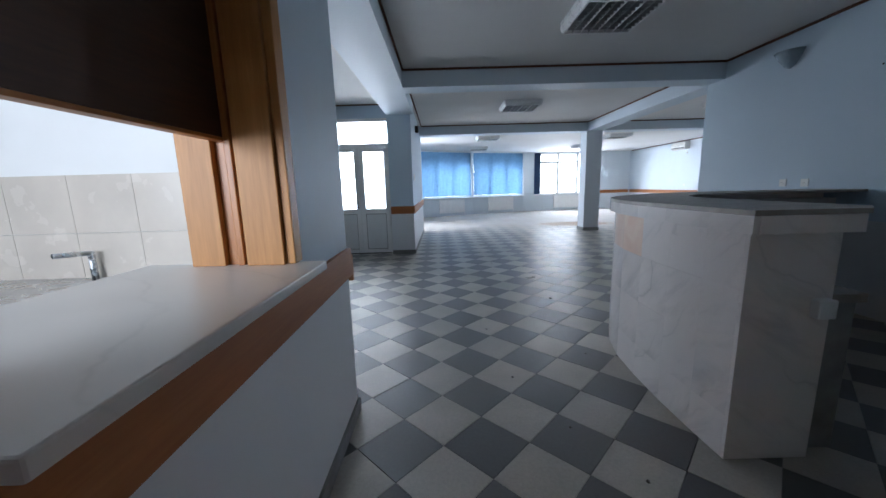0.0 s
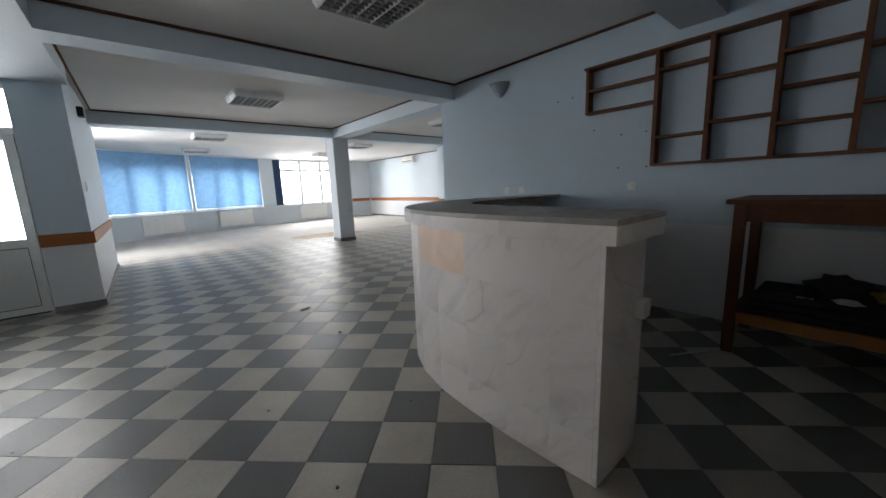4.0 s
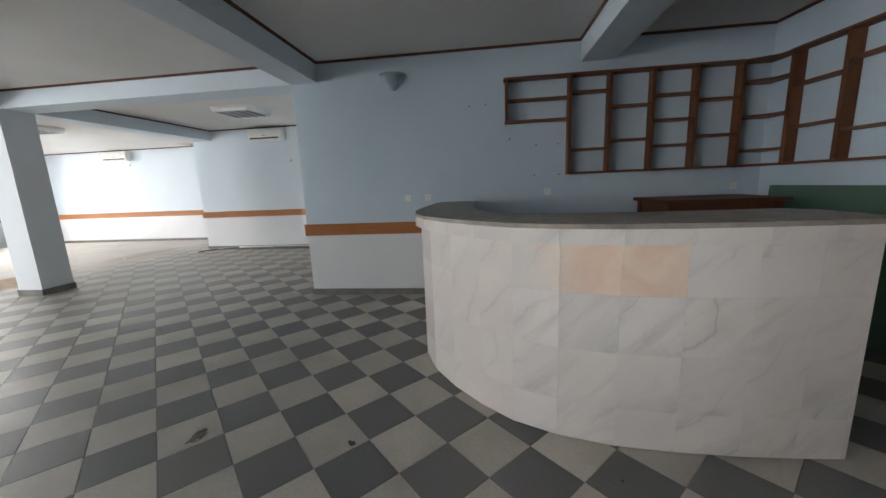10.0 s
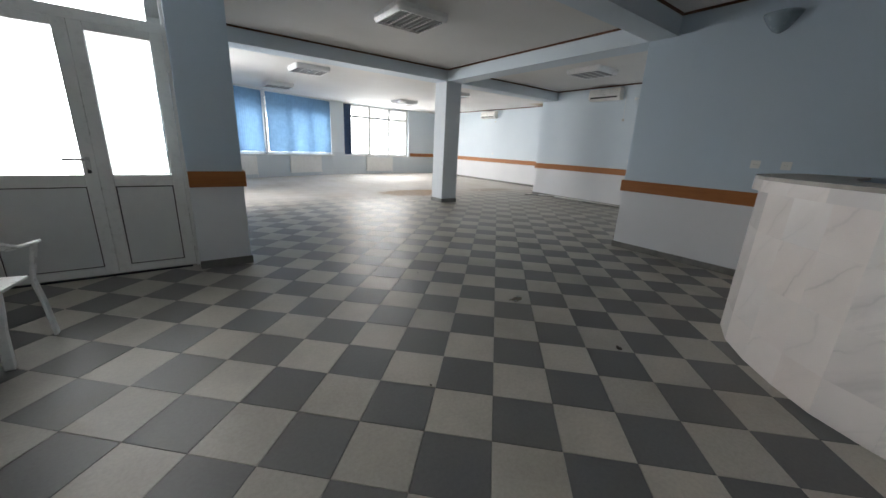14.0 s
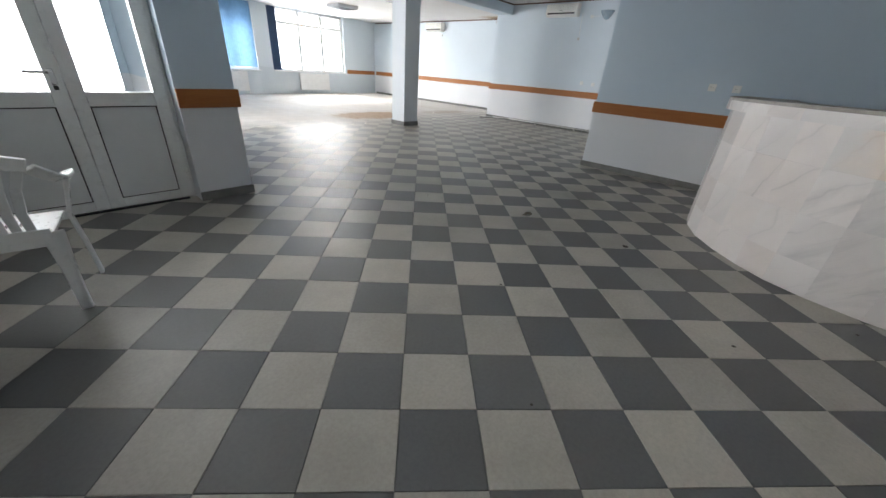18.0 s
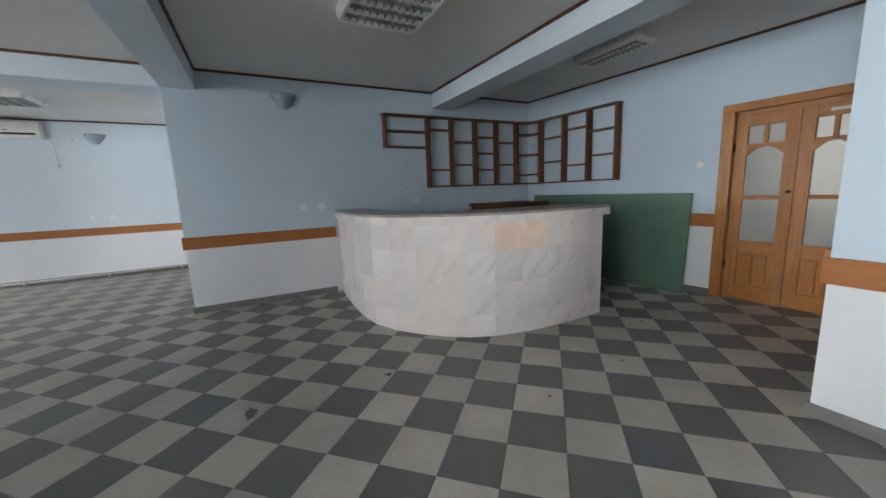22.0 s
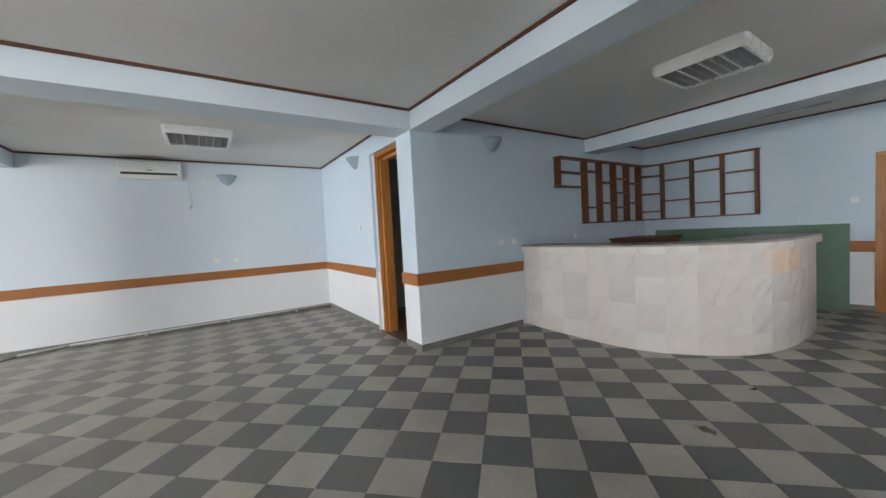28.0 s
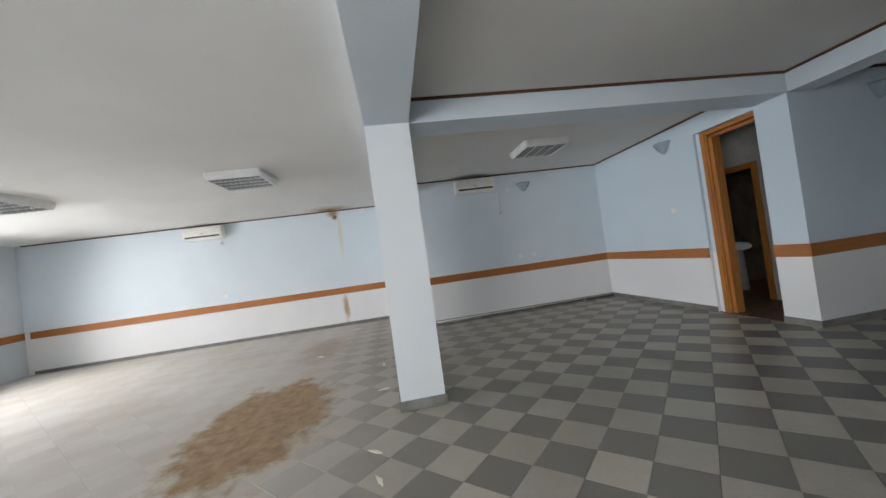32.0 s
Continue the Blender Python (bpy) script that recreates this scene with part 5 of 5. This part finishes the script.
part("jamb", boxes((3.775, YA - 0.20, 0.005, 3.825, YA - 0.075, 2.40), bevel=0.004), WOOD_Z, adoor)
part("casing", boxes((3.8255, YA - 0.13, 0.005, 3.925, YA - 0.045, 2.495), bevel=0.005), WOOD_Z, adoor)
part("bead", boxes((3.845, YA - 0.0445, 0.005, 3.875, YA - 0.030, 2.47), bevel=0.004), WOOD_Z, adoor)
part("head", boxes((3.131, YA - 0.13, 2.44, 3.825, YA - 0.045, 2.495), bevel=0.005), WOOD_X, adoor)
part("head_lining", boxes((3.131, YA - 0.20, 2.40, 3.825, YA - 0.131, 2.44), bevel=0.004), WOOD_X, adoor)
structure("wall_reveal", boxes((3.926, YA - 0.2, 0, 3.98, YA - 0.045, 2.50)), BLUE, "blue recessed strip beside the door frame")
idoor = thing("inner_door_frame", "brown wooden frame of an inner washroom door", "door frame", at=(4.3, -0.5, 0))
part("jamb", boxes((4.05, -0.63, 0.006, 4.13, -0.475, 2.06), bevel=0.004), WOOD_Z, idoor)
part("jamb", boxes((4.78, -0.63, 0.006, 4.86, -0.475, 2.06), bevel=0.004), WOOD_Z, idoor)
part("head", boxes((4.131, -0.63, 1.98, 4.779, -0.475, 2.06), bevel=0.004), WOOD_X, idoor)
basin = thing("wash_basin", "white ceramic wash basin in the dark washroom", "basin", at=(5.0, -1.02, 0))
bm = lumpy(bmesh.new(), (5.0, -1.02, 0.70), (0.20, 0.16, 0.08), 1.0, rough=0.02)
part("bowl", bm, WHITE_PVC, basin, smooth=True)
# pedestal takes the grey wall paint, its shade put into the colour
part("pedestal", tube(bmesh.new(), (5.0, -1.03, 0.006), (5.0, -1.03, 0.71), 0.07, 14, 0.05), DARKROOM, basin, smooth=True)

# ---------------------------------------------------------------- plastic chair
chair = thing("plastic_chair", "white moulded plastic garden chair with arms", "chair", at=(-2.968, 0.885, 0), rz=-10)


def strip(points, width, thick, name, label="", wide=None, taper=None):
    """A bent strip through points; wide: the way its width runs; taper: its width factors."""
    bm = bmesh.new()
    pts = [Vector(p) for p in points]
    rows = []
    for i, p in enumerate(pts):
        a, b = pts[max(i - 1, 0)], pts[min(i + 1, len(pts) - 1)]
        t = (b - a).normalized()
        w = (Vector(wide) - t * Vector(wide).dot(t)).normalized()
        n = t.cross(w).normalized()
        hw = width / 2 * (taper[i] if taper else 1.0)
        rows.append([bm.verts.new(p + w * sx * hw + n * sn * thick / 2) for sx, sn in ((-1, -1), (1, -1), (1, 1), (-1, 1))])
    for i in range(len(rows) - 1):
        for k in range(4):
            bm.faces.new((rows[i][k], rows[i][(k + 1) % 4], rows[i + 1][(k + 1) % 4], rows[i + 1][k]))
    bm.faces.new(rows[0][::-1])
    bm.faces.new(rows[-1])
    bmesh.ops.recalc_face_normals(bm, faces=bm.faces[:])
    bmesh.ops.bevel(bm, geom=bm.edges[:], offset=min(thick, width) * 0.22, segments=1, affect="EDGES")
    return local(name, bm, WHITE_PVC, chair, label)


# seat faces local +y; the back stands at local -y
local("seat", boxes((-0.225, -0.20, 0.405, 0.225, 0.235, 0.425), bevel=0.008), WHITE_PVC, chair)
local("seat_apron", boxes((-0.235, 0.22, 0.37, 0.235, 0.245, 0.42), bevel=0.008), WHITE_PVC, chair)
local("seat_apron", boxes((-0.235, -0.225, 0.36, 0.235, -0.20, 0.42), bevel=0.008), WHITE_PVC, chair)
for k in range(4):
    local("seat_slot", boxes((-0.10 + 0.055 * k, -0.02, 0.4255, -0.085 + 0.055 * k, 0.14, 0.4262)), BLACK, chair)
for s in (-1, 1):
    strip([(s * 0.275, 0.27, 0.0), (s * 0.262, 0.25, 0.22), (s * 0.245, 0.225, 0.40), (s * 0.26, 0.215, 0.60), (s * 0.27, 0.19, 0.635)], 0.055, 0.022, "leg", wide=(0, 1, 0))
    strip([(s * 0.235, -0.27, 0.0), (s * 0.228, -0.24, 0.22), (s * 0.222, -0.215, 0.34), (s * 0.215, -0.205, 0.43)], 0.055, 0.026, "leg", wide=(1, 0, 0), taper=(1.0, 1.15, 1.55, 1.9))
    strip([(s * 0.27, 0.22, 0.635), (s * 0.285, 0.08, 0.645), (s * 0.285, -0.10, 0.66), (s * 0.27, -0.23, 0.70), (s * 0.225, -0.31, 0.755)], 0.055, 0.018, "armrest", wide=(1, 0.2, 0.3))
strip([(s, -0.31 - 0.035 * math.cos(s / 0.225 * 1.3), 0.765 + 0.045 * math.cos(s / 0.225 * 1.5)) for s in [-0.225 + 0.045 * k for k in range(11)]], 0.060, 0.020, "back_top", wide=(0, 0, 1))
local("back_base", boxes((-0.215, -0.236, 0.40, 0.215, -0.205, 0.455), bevel=0.008), WHITE_PVC, chair)
for k in range(7):
    f = (k - 3) / 3
    strip([(f * 0.150, -0.220, 0.445), (f * 0.140, -0.250, 0.54), (f * 0.155, -0.285, 0.66), (f * 0.195, -0.318, 0.79 - 0.03 * f * f)], 0.038, 0.012, "back_slat", wide=(1, 0, 0))

for piece in chair.children:
    for v in piece.data.vertices:
        wide = 0.87 + 0.13 * min(1.0, max(0.0, (v.co.z - 0.42) / 0.2))
        v.co = Vector((v.co.x * wide * 0.95, v.co.y * 0.72, v.co.z * 0.93))

# ---------------------------------------------------------------- broken spot, debris, lifted chips
PIT = plain("dark_pit_dirt", (0.17, 0.15, 0.12), 0.95, var=0.25, scale=30)
pit = thing("broken_tile_spot", "small dirty broken spot with rubble in a floor tile", "damaged tile", at=(0.19, -0.05, 0))
part("dirt", lumpy(bmesh.new(), (0.19, -0.05, -0.004), (0.062, 0.034, 0.007), 6.4, rough=0.6), PIT, pit)
part("rubble", lumpy(bmesh.new(), (0.235, -0.03, 0.0), (0.018, 0.012, 0.008), 1.7, rough=0.6), CONCRETE, pit)
part("rubble", lumpy(bmesh.new(), (0.15, -0.075, 0.0), (0.013, 0.01, 0.006), 4.1, rough=0.6), CONCRETE, pit)
rng = random.Random(12)
CRUMB = plain("dry_dirt", (0.07, 0.06, 0.05), 0.9, var=0.2)


def crumb(x, y, r, mat=None):
    c = thing("debris", "small dark crumb of dirt on the floor", "debris", "floor debris", at=(x, y, 0))
    bm = bmesh.new()
    made = bmesh.ops.create_icosphere(bm, subdivisions=1, radius=1.0)
    for v in made["verts"]:
        v.co = Vector((x + v.co.x * r * rng.uniform(0.6, 1.3), y + v.co.y * r * rng.uniform(0.6, 1.3), (v.co.z + 0.9) * r * 0.35))
    part("crumb", bm, mat or CRUMB, c)


for x, y, r in ((0.184, -0.952, 0.022), (0.20, -0.93, 0.012), (-0.55, -2.55, 0.012), (-0.62, -1.75, 0.010), (0.05, -2.25, 0.009), (-1.05, -0.6, 0.008), (-0.2, 0.9, 0.009), (0.9, 0.4, 0.008), (-1.7, -1.2, 0.007), (1.6, 1.6, 0.009), (-0.15, -3.4, 0.011), (-0.35, -3.05, 0.009)):
    crumb(x, y, r)
chiprng = random.Random(7)
for x, y in ((2.14, 5.19), (1.79, 5.15), (3.37, 5.17), (4.28, 5.20), (7.3, 5.85), (5.3, 6.2)):
    c = thing("tile_chip", "pale broken tile chip lying on the floor", "tile chip", "tile chips", at=(x, y, 0))
    a = chiprng.uniform(0, 3.1)
    bm = prism([(x + r * math.cos(a + f), y + r * math.sin(a + f)) for r, f in ((0.075, 0.0), (0.016, 1.3), (0.02, 2.0), (0.06, 3.0), (0.012, 4.4), (0.02, 5.3))], 0.004, 0.011)
    part("chip", bm, PAPER, c)

# ---------------------------------------------------------------- floor tiles, last
S = 0.2975
PHI = radians(44.207)
U0X, U0Y = -1.0341, -1.0476   # one joint of the layout
CX, SX = math.cos(PHI), math.sin(PHI)
RECTS = [(XH, YS - 0.2, XB, 5.3), (XW, YK, XH, 2.12), (XB, YA, XE1, 5.08), (-2.7, 5.0, XE2, 12.6)]


def in_plan(x, y):
    if y > 9.2:
        for p, q in ((N3, N2), (N2, N1), (N1, N0)):
            if p[0] <= x <= q[0] and y > p[1] + (q[1] - p[1]) * (x - p[0]) / (q[0] - p[0]) + 0.1:
                return False
    return any(a <= x <= c and b <= y <= d for a, b, c, d in RECTS)


def place(u, v):
    """The lattice point in the plan."""
    return U0X + S * (u * CX + v * SX), U0Y + S * (-u * SX + v * CX)


HALF, BEV = S / 2 - 0.0009, 0.001
floor_ob = bpy.data.objects["floor"]


def tile_mesh(name, mat):
    vs = []
    for z, h in ((-0.0085, HALF), (-0.002, HALF), (0.0, HALF - BEV)):
        vs += [(-h, -h, z), (h, -h, z), (h, h, z), (-h, h, z)]
    fs = [(8, 9, 10, 11)]
    for base in (0, 4):
        fs += [(base + k, base + (k + 1) % 4, base + 4 + (k + 1) % 4, base + 4 + k) for k in range(4)]
    me = bpy.data.meshes.new(name)
    me.from_pydata(vs, [], fs)
    me.materials.append(mat)
    return me, vs, fs


light_me, TV, TF = tile_mesh("light_tile", TILE_LIGHT)
dark_me, _, _ = tile_mesh("dark_tile", TILE_DARK)
joined = {0: ([], []), 1: ([], [])}
trng = random.Random(21)
count = 0
for u in range(-45, 45):
    for v in range(-35, 60):
        x, y = place(u + 0.5, v + 0.5)
        corners = [place(u + a, v + b) for a, b in ((0.06, 0.06), (0.94, 0.06), (0.94, 0.94), (0.06, 0.94))]
        if not (in_plan(x, y) or any(in_plan(*c) for c in corners)):
            continue
        x1, y1 = place(u + 1.5, v + 0.5)
        ang = math.atan2(y1 - y, x1 - x)
        tilt_a, tilt_b = trng.uniform(-0.12, 0.12), trng.uniform(-0.12, 0.12)
        z = trng.uniform(-0.0006, 0.0006)
        edge = abs(y - 5.62 - 0.18 * math.sin(1.3 * x)) < 0.17 and x < 6.4 or (abs(x - 2.35) < 0.2 and 4.3 < y < 5.8)
        if edge:
            tilt_a, tilt_b, z = trng.uniform(-1.1, 1.1), trng.uniform(-1.1, 1.1), 0.002
        m = Matrix.Translation((x, y, z)) @ Matrix.Rotation(ang, 4, "Z") @ Matrix.Rotation(radians(tilt_a), 4, "X") @ Matrix.Rotation(radians(tilt_b), 4, "Y")
        if y > 5.7:
            m = m @ Matrix.Diagonal((1.008, 1.008, 1, 1))
        odd = (u + v + 1) % 2
        near = -2.35 < x < 1.0 and -3.4 < y < 2.6
        if near and count < 300:
            ob = new("tile", dark_me if odd else light_me)
            ob.parent = floor_ob
            ob.matrix_basis = m
            count += 1
        else:
            vs, fs = joined[odd]
            n0 = len(vs)
            vs += [tuple(m @ Vector(c)) for c in TV]
            fs += [tuple(n0 + k for k in f) for f in TF]
for odd, (vs, fs) in joined.items():
    me = bpy.data.meshes.new("floor_tiles")
    me.from_pydata(vs, [], fs)
    me.materials.append(TILE_DARK if odd else TILE_LIGHT)
    ob = new("floor_tiles", me)
    ob.parent = floor_ob
    tagged(ob, "worn grey floor tiles" if odd else "worn beige floor tiles", kind="stuff")
